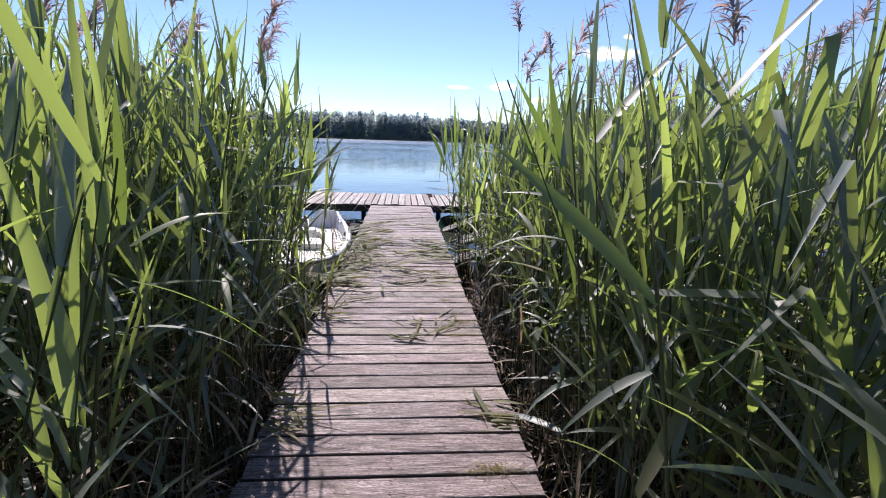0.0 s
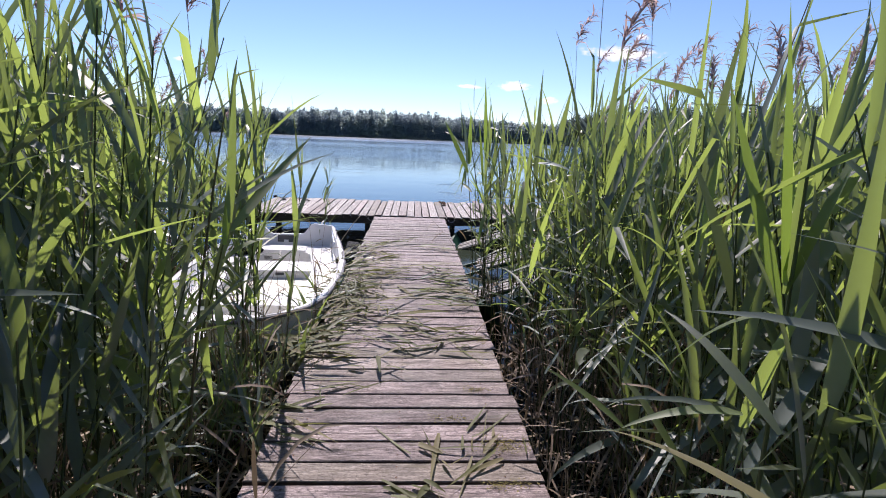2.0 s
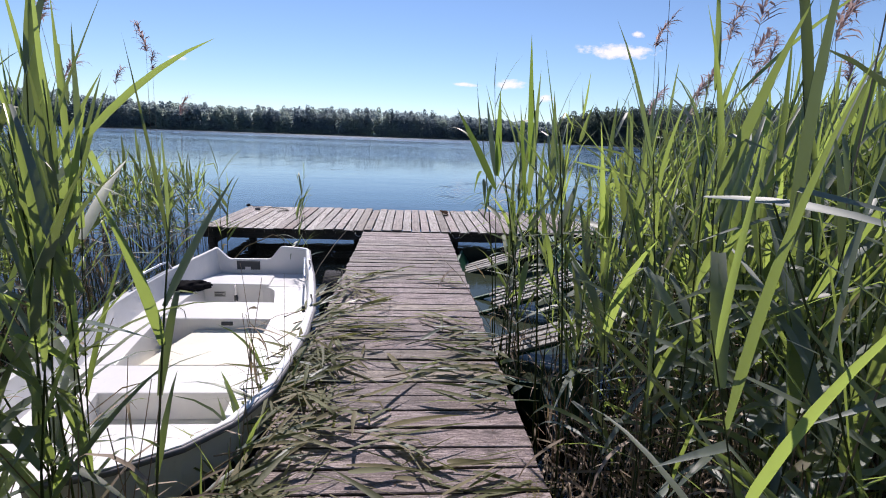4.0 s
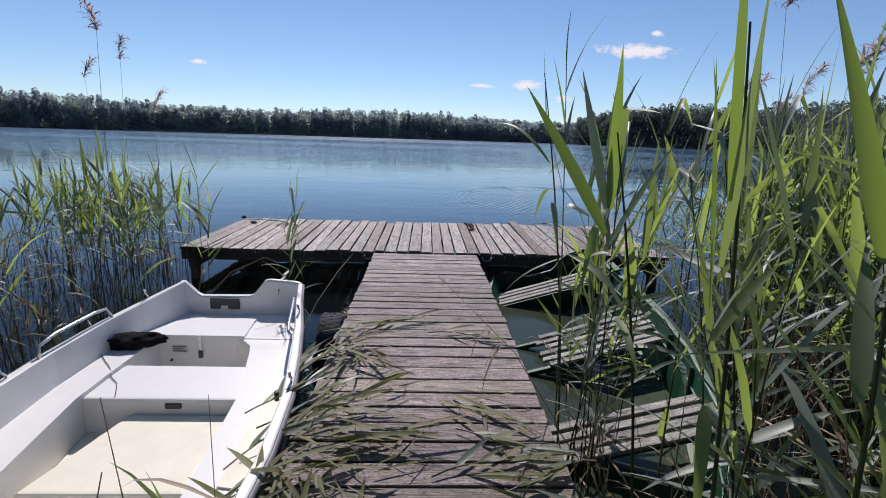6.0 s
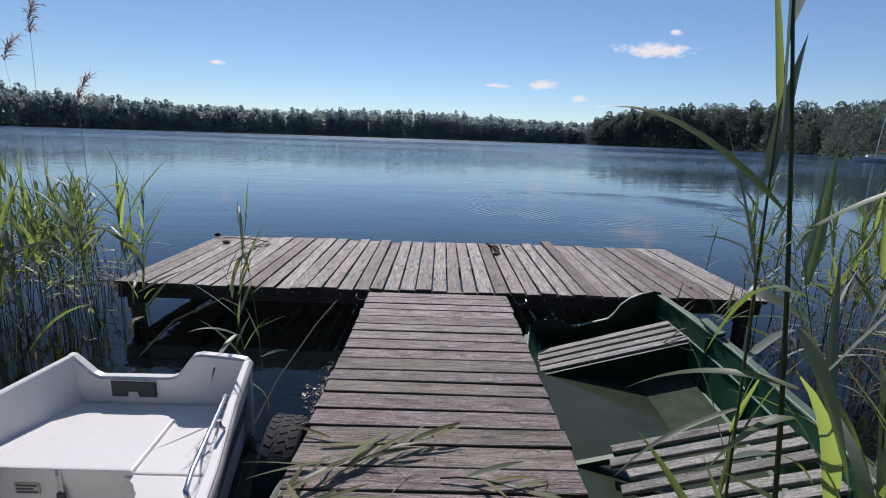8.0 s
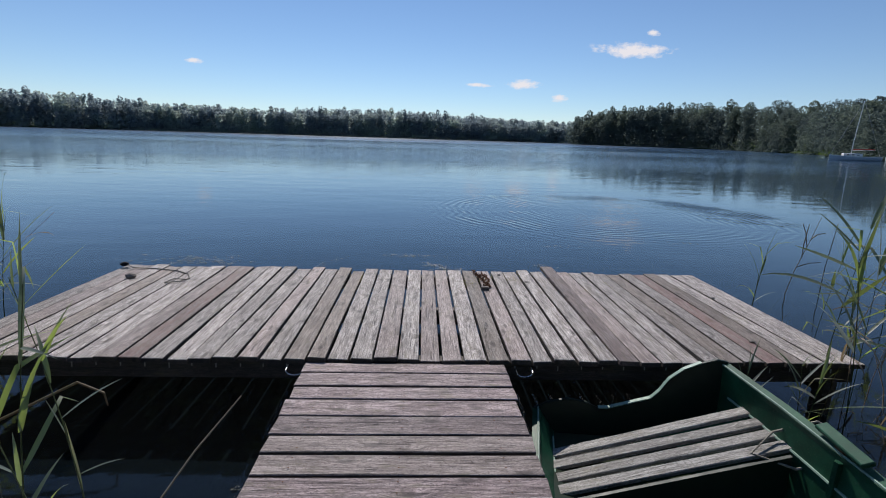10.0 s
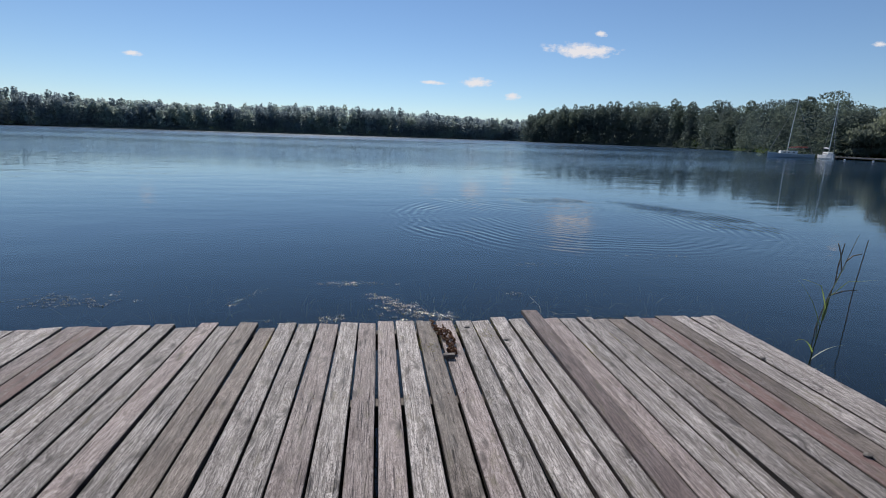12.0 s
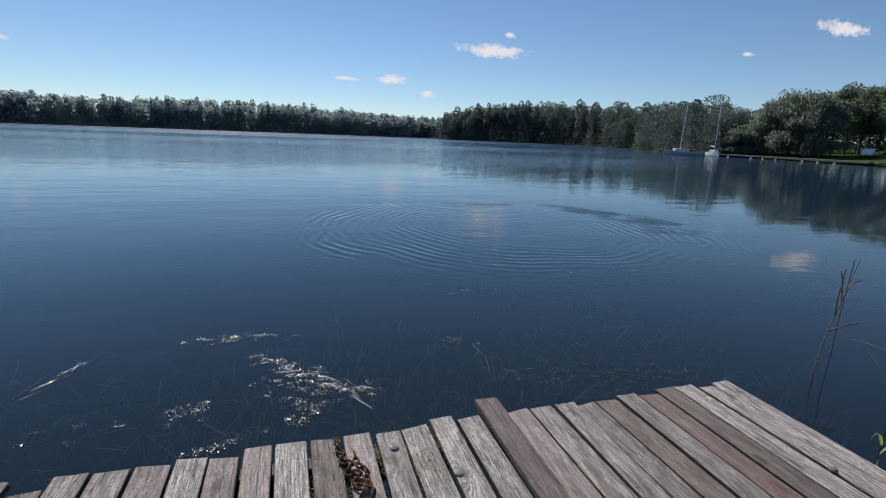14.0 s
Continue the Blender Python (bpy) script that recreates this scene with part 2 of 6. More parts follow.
def green_paint():
    n = Nodes("green_boat_paint")
    a = n.noise(n.coords((2, 2, 2)), 3, 5, 0.65)
    b = n.noise(n.coords((9, 30, 30)), 3, 5, 0.7)
    base = n.ramp(a, (0.3, (0.007, 0.040, 0.021)), (0.7, (0.017, 0.100, 0.052)))
    base = n.mix(n.ramp(b, (0.60, 0.0), (0.70, 0.8)), base, (0.10, 0.14, 0.10))
    n.set(Base_Color=base, Roughness=0.45, Specular_IOR_Level=0.28)
    n.bump(b, 0.3, 0.003)
    return n.m


GREEN = green_paint()
# green paint darkened to hold the shade at the boat's stern
GREEN_SHADED = plain("shaded_green_paint", (0.008, 0.020, 0.014), 0.45, 0, 0.4, 0.3, 9)
CHIPPED = plain("chipped_green_edge", (0.24, 0.36, 0.29), 0.5, 0, 0.5, 0.35, 24)


def ground_material():
    n = Nodes("lake_bed_and_shore")
    p = n.t.nodes.new("ShaderNodeNewGeometry").outputs["Position"]
    z = n.node("SeparateXYZ", Vector=p).outputs[2]
    a = n.noise(p, 0.9, 6, 0.65)
    b = n.noise(p, 6.0, 5, 0.7)
    # bed nearly black: the light lost in murky water is in its colour
    dimmed_mud = n.mix(a, (0.0028, 0.0026, 0.0028), (0.007, 0.006, 0.005))
    dimmed_mud = n.mix(n.ramp(b, (0.52, 0.0), (0.66, 0.7)), dimmed_mud, (0.009, 0.010, 0.006))
    grass = n.mix(b, (0.032, 0.055, 0.014), (0.075, 0.110, 0.028))
    base = n.mix(n.ramp(n.math("MULTIPLY", n.math("ADD", z, 0.35), 2.0), (0.0, 0.0), (0.5, 1.0)), dimmed_mud, grass)
    n.set(Base_Color=base, Roughness=0.95, Specular_IOR_Level=0.0)
    n.bump(b, 0.6, 0.05)
    return n.m


GROUND = ground_material()


def water_material():
    """Lake water: calm stretches and ruffled stretches, and the rings that spread behind swimming birds."""
    n = Nodes("lake_water")
    p = n.t.nodes.new("ShaderNodeNewGeometry").outputs["Position"]
    sep = n.node("SeparateXYZ", Vector=p)
    small = n.node("Mapping", Vector=p)
    small.inputs["Scale"].default_value = (1.0, 1.9, 1.0)
    w1 = n.noise(small.outputs[0], 2.6, 3, 0.55)
    w2 = n.noise(small.outputs[0], 0.55, 3, 0.5)
    far = n.node("Mapping", Vector=p)
    far.inputs["Scale"].default_value = (0.006, 0.035, 1.0)
    calm = n.ramp(n.noise(far.outputs[0], 1.0, 3, 0.5), (0.38, 0.10), (0.62, 1.0))
    # rings on the water: distance from their middle
    dx = n.math("SUBTRACT", sep.outputs[0], 5.3)
    dy = n.math("SUBTRACT", sep.outputs[1], 20.7)
    d = n.math("SQRT", n.math("ADD", n.math("MULTIPLY", dx, dx), n.math("MULTIPLY", dy, dy)))
    warp = n.math("ADD", d, n.math("MULTIPLY", n.noise(p, 0.45, 2, 0.5), 1.0))
    ring = n.math("SINE", n.math("MULTIPLY", warp, 27.0))
    broken = n.ramp(n.noise(p, 0.7, 2, 0.5), (0.34, 0.25), (0.58, 1.0))
    env = n.ramp(n.math("DIVIDE", d, 6.0), (0.0, 0.05), (0.3, 0.14), (0.5, 0.55), (0.70, 1.0), (0.86, 0.0))
    near_side = n.ramp(n.math("DIVIDE", n.math("ADD", dy, 6.0), 12.0), (0.18, 0.05), (0.30, 0.5), (0.5, 1.0), (0.72, 0.45), (0.92, 0.15))
    ring = n.math("MULTIPLY", n.math("MULTIPLY", n.math("MULTIPLY", ring, env), near_side), broken)
    swell = n.node("Mapping", Vector=p)
    swell.inputs["Scale"].default_value = (0.16, 0.85, 1.0)
    w3 = n.math("MULTIPLY", n.noise(swell.outputs[0], 1.0, 4, 0.6), n.ramp(n.math("DIVIDE", sep.outputs[1], 120.0), (0.15, 0.0), (0.5, 1.0)))
    height = n.math("ADD", n.math("ADD", n.math("MULTIPLY", w1, 0.06), n.math("ADD", n.math("MULTIPLY", w2, 0.30), n.math("MULTIPLY", w3, 2.0))), n.math("MULTIPLY", ring, 0.25))
    bmp = n.node("Bump", Height=height, Strength=n.math("ADD", n.math("MULTIPLY", calm, 0.3), 0.2), Distance=0.10)
    # the breeze roughens the open lake more and more towards the far side
    wind = n.ramp(n.math("DIVIDE", sep.outputs[1], 400.0), (0.04, 0.055), (0.2, 0.13), (0.5, 0.22), (0.8, 0.32), (1.0, 0.38))
    rough = n.math("MULTIPLY", wind, n.math("ADD", n.math("MULTIPLY", calm, 0.6), 0.6))
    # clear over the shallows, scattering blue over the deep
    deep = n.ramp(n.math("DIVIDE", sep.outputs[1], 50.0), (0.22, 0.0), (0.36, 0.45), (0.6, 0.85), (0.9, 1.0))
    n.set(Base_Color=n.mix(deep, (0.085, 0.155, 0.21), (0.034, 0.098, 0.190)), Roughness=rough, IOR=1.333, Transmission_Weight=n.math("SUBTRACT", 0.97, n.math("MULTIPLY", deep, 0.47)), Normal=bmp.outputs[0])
    return n.m


WATER = water_material()

# ---------------------------------------------------------------- small builders
rng = np.random.default_rng(7)


def mesh_of(name, bm, mat):
    me = bpy.data.meshes.new(name)
    bm.normal_update()
    bm.to_mesh(me)
    bm.free()
    if mat:
        me.materials.append(mat)
    return me


def part(name, bm, mat, parent=None, label="", smooth=False, world=False):
    """Links a bmesh (or a ready mesh) as one object under a thing or part. world: its corners are given in the world."""
    me = bm if isinstance(bm, bpy.types.Mesh) else mesh_of(name, bm, mat)
    if smooth:
        me.shade_smooth()
    ob = new(name, me)
    if parent:
        ob.parent = parent
        if world:
            up = parent.matrix_basis if not parent.parent else parent.parent.matrix_basis @ parent.matrix_parent_inverse @ parent.matrix_basis
            ob.matrix_parent_inverse = up.inverted()
    if label:
        ob["label"] = label
    return ob


def thing(name, label, category, m=None, group="", kind=""):
    ob = tagged(new(name), label, category, group, kind)
    if m is not None:
        ob.matrix_basis = m
    return ob


def arrays_mesh(name, verts, faces, mat):
    """A mesh from numpy arrays; faces all have the same number of corners."""
    me = bpy.data.meshes.new(name)
    k = faces.shape[1]
    me.vertices.add(len(verts))
    me.vertices.foreach_set("co", verts.astype(np.float32).ravel())
    me.loops.add(faces.size)
    me.loops.foreach_set("vertex_index", faces.astype(np.int32).ravel())
    me.polygons.add(len(faces))
    me.polygons.foreach_set("loop_start", np.arange(0, faces.size, k, dtype=np.int32))
    me.update(calc_edges=True)
    me.materials.append(mat)
    return me


def box_bm(x0, x1, y0, y1, z0, z1, bevel=0.0, seg=1):
    bm = bmesh.new()
    bmesh.ops.create_cube(bm, size=1)
    for v in bm.verts:
        v.co = Vector((x0 + (v.co.x + 0.5) * (x1 - x0), y0 + (v.co.y + 0.5) * (y1 - y0), z0 + (v.co.z + 0.5) * (z1 - z0)))
    if bevel:
        bmesh.ops.bevel(bm, geom=list(bm.edges), offset=bevel, segments=seg, affect="EDGES", profile=0.6)
    return bm


def slab_bm(outline, z0, z1, bevel=0.0, seg=2):
    """A plate with the given outline (x, y, counter-clockwise) between two heights; z1 may be a function of x, y."""
    bm = bmesh.new()
    top_z = z1 if callable(z1) else (lambda x, y: z1)
    low = [bm.verts.new((x, y, z0)) for x, y in outline]
    top = [bm.verts.new((x, y, top_z(x, y))) for x, y in outline]
    bm.faces.new(low[::-1])
    t = bm.faces.new(top)
    n = len(outline)
    for i in range(n):
        bm.faces.new((low[i], low[(i + 1) % n], top[(i + 1) % n], top[i]))
    if bevel:
        bmesh.ops.bevel(bm, geom=list(t.edges), offset=bevel, segments=seg, affect="EDGES", profile=0.6)
    return bm


def tube_bm(points, radius, sides=8, closed=False, taper=None):
    """A round bar along a line of points."""
    bm = bmesh.new()
    pts = [Vector(p) for p in points]
    rings = []
    n = len(pts)
    up = Vector((0, 0, 1))
    for i, p in enumerate(pts):
        a, b = (pts[i - 1], pts[(i + 1) % n]) if closed else (pts[max(0, i - 1)], pts[min(n - 1, i + 1)])
        d = (b - a).normalized()
        s = d.cross(up if abs(d.z) < 0.95 else Vector((1, 0, 0))).normalized()
        u = s.cross(d)
        r = radius * (taper[i] if taper else 1)
        rings.append([bm.verts.new(p + r * (math.cos(k * math.tau / sides) * s + math.sin(k * math.tau / sides) * u)) for k in range(sides)])
    for i in range(n if closed else n - 1):
        a, b = rings[i], rings[(i + 1) % n]
        for k in range(sides):
            bm.faces.new((a[k], a[(k + 1) % sides], b[(k + 1) % sides], b[k]))
    if not closed:
        bm.faces.new(rings[0][::-1])
        bm.faces.new(rings[-1])
    bmesh.ops.recalc_face_normals(bm, faces=list(bm.faces))
    return bm

# ---------------------------------------------------------------- ground, water, far shores
SHORE = [(-180, 7.5), (-140, 9), (-110, 22), (-90, 70), (-70, 230), (-55, 390), (-40, 420), (-20, 400), (0, 402), (12, 412), (17, 425), (17.6, 352), (25, 318), (32, 285),
         (37, 240), (40, 200), (41.5, 150), (45, 128), (52, 112), (58, 100), (66, 78), (80, 45), (110, 22), (140, 9), (180, 7.5)]


def shore_at(bearing):
    return np.interp(bearing, [b for b, _ in SHORE], [r for _, r in SHORE])


def polar(bearing, r):
    a = np.radians(bearing)
    return np.sin(a) * r, 9.0 + np.cos(a) * r


def ground_height(bearing, r):
    s = shore_at(bearing)
    d = r - s
    x, y = polar(bearing, r)
    deep = np.clip(0.28 + 0.13 * (y - 1.0), 0.1, 4.0)
    inside = -np.minimum(0.14 * np.maximum(-d, 0.0), deep)
    bank = np.minimum(0.10 * d, 1.2) + 0.02 * np.clip(d - 12, 0, 400)
    return WATER_Z + np.where(d < 0, inside, bank)


def build_ground():
    bs = np.concatenate([np.arange(-180, -60, 6), np.arange(-60, 70, 1.0), np.arange(70, 180.1, 6)])
    fr = np.concatenate([np.array([0.008, 0.016, 0.03, 0.05, 0.09, 0.15, 0.25, 0.4, 0.6, 0.8, 0.9]), [0.95, 0.98, 1.0, 1.02, 1.06, 1.12, 1.25, 1.5, 2.2, 4.0, 9.0]])
    verts, nb, nr = [], len(bs), len(fr)
    for b in bs:
        s = shore_at(b)
        for i, f in enumerate(fr):
            r = f * s if f <= 1 else s + (f - 1) * 250
            x, y = polar(b, r)
            verts.append((x, y, float(ground_height(b, r))))
    verts.append((0, 9.0, float(ground_height(0.0, 0.0))))
    faces = []
    for j in range(nb - 1):
        for i in range(nr - 1):
            faces.append((j * nr + i, j * nr + i + 1, (j + 1) * nr + i + 1, (j + 1) * nr + i))
    mid = len(verts) - 1
    tris = [(mid, j * nr, (j + 1) * nr, (j + 1) * nr) for j in range(nb - 1)]
    me = bpy.data.meshes.new("ground")
    me.from_pydata(verts, [], faces + [t[:3] for t in tris])
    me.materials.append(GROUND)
    me.shade_smooth()
    tagged(new("ground", me), "muddy lake bed rising to grassy shores", "ground", kind="structure")


build_ground()
bmw = bmesh.new()
bmw.faces.new([bmw.verts.new(p) for p in ((-900, -40, WATER_Z), (900, -40, WATER_Z), (900, 1000, WATER_Z), (-900, 1000, WATER_Z))])
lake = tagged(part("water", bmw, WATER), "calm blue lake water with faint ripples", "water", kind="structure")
lake.visible_shadow = False


def foliage_arrays(centres, sizes, rs, droop=0.0):
    """Many small bent leaf clumps as quads, one for each centre."""
    n = len(centres)
    a = rs.normal(size=(n, 3))
    if droop:
        a = a * 0.25 + np.array([0, 0, -droop])
    a /= np.linalg.norm(a, axis=1)[:, None]
    b = np.cross(a, rs.normal(size=(n, 3)))
    b /= np.linalg.norm(b, axis=1)[:, None]
    a, b = a * sizes[:, None], b * (sizes * rs.uniform(0.5, 0.9, n))[:, None]
    v = np.stack([centres - a, centres - b * 0.8 + a * 0.1, centres + a, centres + b], axis=1).reshape(-1, 3)
    return v, np.arange(4 * n).reshape(n, 4)


def crown_points(x, y, z0, height, width, n, rs, soft=1.0):
    """Clump centres of one tree crown: several lobes, with gaps and an uneven outline."""
    lobes = int(rs.integers(11, 17))
    h = rs.uniform(0.08, 1.0, lobes) ** 0.85
    h[0] = 1.0
    out = []
    for k in range(lobes):
        w = width * (np.sin(np.pi * np.clip(h[k], 0.12, 0.93)) ** 0.6) * 0.42
        ang = rs.uniform(0, math.tau)
        cx, cy = x + w * 0.75 * math.cos(ang), y + w * 0.75 * math.sin(ang)
        cz = z0 + height * (0.18 + (0.75 - 0.05 * soft) * h[k])
        m = n // lobes
        p = rs.normal(size=(m, 3))
        p /= np.linalg.norm(p, axis=1)[:, None] + 1e-6
        p *= np.clip(np.abs(rs.normal(0.5, 0.4, m)), 0, 1.05)[:, None]
        rx = soft * width * rs.uniform(0.17, 0.31)
        out.append(np.column_stack([cx + p[:, 0] * rx, cy + p[:, 1] * rx, cz + p[:, 2] * soft * height * rs.uniform(0.07, 0.125)]))
    return np.concatenate(out)


def wood_tree(x, y, z, height, width, n, rs):
    """Clump centres of one tree in a far wood: a round or a tall crown made of leafy lobes."""
    kind = rs.random()
    if kind < 0.72:
        hh, w, lobes = height * rs.uniform(0.86, 1.0), width * rs.uniform(1.0, 1.55), 10
    else:
        hh, w, lobes = height * rs.uniform(0.95, 1.08), width * rs.uniform(0.65, 0.85), 8
    out = []
    for k in range(lobes):
        q = (k + rs.uniform(0.2, 0.8)) / lobes
        girth = math.sin(math.pi * min(0.95, 0.14 + 0.78 * q)) ** 0.6
        a = rs.uniform(0, math.tau)
        cx, cy, cz = x + 0.26 * w * girth * math.cos(a), y + 0.26 * w * girth * math.sin(a), z + hh * (0.14 + 0.76 * q)
        m = n // lobes
        d = rs.normal(size=(m, 3))
        d /= np.linalg.norm(d, axis=1)[:, None] + 1e-6
        d *= rs.uniform(0.62, 1.08, m)[:, None] ** 0.7
        r = w * girth * rs.uniform(0.24, 0.36) + 0.5
        out.append(np.column_stack([cx + d[:, 0] * r, cy + d[:, 1] * r, cz + d[:, 2] * max(hh * 0.10, r * 0.85)]))
    p = np.concatenate(out)
    over = p[:, 2] > z + hh
    p[over, 2] = z + hh - rs.uniform(0, 1.5, over.sum())
    return p, hh


def build_woods(name, label, b0, b1, rows, step, height, width, clumps, size, mat, seed, back=4):
    rs = np.random.default_rng(seed)
    pts, szs = [], []
    for row in range(rows):
        b = b0
        while b < b1:
            s = float(shore_at(b))
            r = s + back + row * 8 + rs.uniform(-2, 3)
            x, y = polar(b, r)
            z = float(ground_height(b, r))
            near = min(1.0, max(0.5, s / 320))
            p, hh = wood_tree(x, y, z, height(b) * (0.86 if row == 0 else 1.0), width, int(clumps / near ** 1.5), rs)
            pts.append(p)
            szs.append(size * near * rs.uniform(0.6, 1.3, len(p)))
            # the shaded heart of the tree
            m = clumps // 4
            q = rs.uniform(0, 1, m)
            wd = width * 0.30 * rs.uniform(0.2, 1, m)
            an = rs.uniform(0, math.tau, m)
            pts.append(np.column_stack([x + wd * np.cos(an), y + wd * np.sin(an), z + hh * 0.82 * q]))
            szs.append(size * near * rs.uniform(1.3, 2.0, m))
            # undergrowth down to the water's edge
            if row == 0:
                m = clumps // 3
                u = np.column_stack([x + rs.normal(0, width * 0.5, m), y + rs.normal(0, 1.5, m), z + rs.uniform(0, 1, m) ** 1.5 * hh * 0.35])
                pts.append(u)
                szs.append(size * near * rs.uniform(0.6, 1.2, m))
            b += math.degrees(step / s) * rs.uniform(0.6, 1.4)
    v, f = foliage_arrays(np.concatenate(pts), np.concatenate(szs), rs)
    tagged(new(name, arrays_mesh(name, v, f, mat)), label, "trees", kind="stuff")


def far_height(b):
    return float(np.interp(b, [-70, -48, -44, -38, -34, -26, -18, -12, -4, 4, 10, 17], [24, 27.2, 29.5, 25.8, 23.4, 20.2, 19.8, 22, 23.6, 21.3, 18.5, 18]))


def right_height(b):
    return float(np.interp(b, [16.5, 19, 21, 24.5, 33, 35.3, 36.5, 37.8, 40, 42, 44.5, 46.5, 49], [15, 23.5, 24, 26, 24.5, 20, 24, 17.5, 18.5, 14, 13.5, 11.5, 9]))


build_woods("far_woods", "dark green mixed woods along the far lake shore", -66, 17.3, 3, 5.2, far_height, 9.0, 370, 0.80, HAZY_WOODS, 3)
build_woods("headland_woods", "dark broadleaf woods on a headland by the lake", 17.6, 49.0, 3, 5.4, right_height, 9.5, 1500, 0.42, HEADLAND, 4)


build_woods("park_woods", "dark trees behind the lakeside lawn", 42.0, 70.0, 3, 6.0, lambda b: float(np.interp(b, [42, 46, 50, 70], [13, 9, 11, 12])), 8.0, 500, 0.52, HEADLAND, 6, 34)


def far_reeds():
    rs = np.random.default_rng(5)
    b = rs.uniform(-30, 8, 2600)
    r = shore_at(b) - rs.uniform(-1, 5, len(b))
    x, y = polar(b, r)
    h = rs.uniform(0.9, 1.9, len(b))
    w = rs.uniform(0.25, 0.5, len(b))
    z = np.full(len(b), WATER_Z)
    v = np.stack([np.column_stack([x - w, y, z]), np.column_stack([x + w, y, z]), np.column_stack([x + w * 0.3, y + 0.2, z + h])], axis=1).reshape(-1, 3)
    tagged(new("far_reeds", arrays_mesh("far_reeds", v, np.arange(len(v)).reshape(-1, 3), WILLOW)), "pale green reed fringe along the far shore", "reeds", kind="stuff")


far_reeds()


def broad_tree(name, label, b, r, height, width, mat, clumps, seed, low=False):
    """A single tree: tapered trunk, limbs, and a crown of leaf clumps."""
    rs = np.random.default_rng(seed)
    x, y = (float(c) for c in polar(b, r))
    z = float(ground_height(b, r))
    t = thing(name, label, "tree", pose(x, y, z), "trees by the moorings")
    lean = rs.normal(0, 0.03, 2) * height
    line = [(lean[0] * s * s, lean[1] * s * s, height * 0.8 * s - 0.1) for s in np.linspace(0, 1, 7)]
    part("trunk", tube_bm(line, 0.022 * height, 7, taper=[1, 0.8, 0.68, 0.55, 0.42, 0.28, 0.12]), TIMBER_DARK, t)
    for k in range(6):
        s = rs.uniform(0.3, 0.75)
        a = rs.uniform(0, math.tau)
        ln = width * rs.uniform(0.25, 0.42)
        base = Vector((lean[0] * s * s, lean[1] * s * s, height * 0.8 * s))
        pts = [base + Vector((math.cos(a) * ln * q, math.sin(a) * ln * q, ln * 0.9 * q * (1.2 - 0.4 * q))) for q in (0, 0.35, 0.7, 1)]
        part("limb", tube_bm(pts, 0.008 * height, 5, taper=[1, 0.75, 0.5, 0.2]), TIMBER_DARK, t)
    p = crown_points(0, 0, -0.22 * height if low else 0.06 * height, height * (1.17 if low else 0.95), width, clumps, rs)
    if low:
        v, f = foliage_arrays(p, 0.22 * rs.uniform(0.6, 1.4, len(p)), rs, 1.0)
    else:
        v, f = foliage_arrays(p, 0.21 * rs.uniform(0.6, 1.4, len(p)), rs)
    part("crown", arrays_mesh("crown", v, f, mat), None, t)
    return t


SHORE_TREES = [  # bearing, distance behind the shore, height, width, willow
    (46.9, 3, 3.6, 6, True), (47.8, 4, 5.5, 7, True), (48.6, 5, 7.5, 8, True), (49.7, 8, 10.5, 8, True), (50.6, 7, 12.5, 9, True), (51.9, 8, 14.2, 10, True), (53.2, 8, 14.0, 9, True), (54.2, 9, 12.5, 8, True),
    (55.0, 16, 15.0, 8, False), (56.0, 24, 16.0, 8, False), (57.0, 26, 15.2, 8, False), (58.2, 26, 16.2, 9, False), (59.6, 26, 15.4, 9, False), (61.0, 27, 15, 10, False), (62.8, 27, 15, 11, False),
    (64.6, 27, 14, 11, False), (66.4, 27, 14, 11, False), (50.0, 24, 12, 9, False), (52.6, 26, 13.5, 9, False), (54.6, 30, 15, 9, False), (57.6, 40, 16, 10, False), (60.3, 40, 16, 10, False),
]
for i, (b, r, hgt, wid, willow) in enumerate(SHORE_TREES):
    r = float(shore_at(b)) + r
    hgt *= 0.94 if willow else 0.86
    broad_tree("willow_tree" if willow else "tree", "grey-green bushy willow tree on the lake shore" if willow else "dark green broadleaf tree on the lake shore",
               b, r, hgt, wid, WILLOW if willow else TREE_LEAF, 10500 if willow else 6800, 40 + i, willow)

# ---------------------------------------------------------------- clouds
def cloud_material():
    n = Nodes("cloud")
    u = n.t.nodes.new("ShaderNodeTexCoord").outputs["Generated"]
    s = n.node("SeparateXYZ", Vector=u)
    dx = n.math("MULTIPLY", n.math("SUBTRACT", s.outputs[0], 0.5), 2.0)
    dz = n.math("MULTIPLY", n.math("SUBTRACT", s.outputs[2], 0.45), 2.2)
    d = n.math("SQRT", n.math("ADD", n.math("MULTIPLY", dx, dx), n.math("MULTIPLY", dz, dz)))
    r = n.t.nodes.new("ShaderNodeObjectInfo").outputs["Random"]
    off = n.node("CombineXYZ", X=n.math("MULTIPLY", r, 50.0), Y=0.0, Z=n.math("MULTIPLY", r, 30.0)).outputs[0]
    nz = n.noise(n.coords((0.016, 1, 0.034), offset=off), 0.7, 8, 0.62)
    a = n.math("ADD", n.math("SUBTRACT", 0.86, d), n.math("MULTIPLY", n.math("SUBTRACT", nz, 0.5), 1.9))
    alpha = n.math("MULTIPLY", n.ramp(a, (0.12, 0.0), (0.32, 0.40), (0.62, 0.93)), n.ramp(d, (0.72, 1.0), (0.97, 0.0)))
    em = n.node("Emission", Color=(1.0, 0.97, 0.97, 1), Strength=0.86)
    tr = n.node("BsdfTransparent")
    mx = n.node("MixShader", Fac=alpha, i1=tr.outputs[0], i2=em.outputs[0])
    n.t.links.new(mx.outputs[0], n.out.inputs[0])
    return n.m


CLOUD = cloud_material()
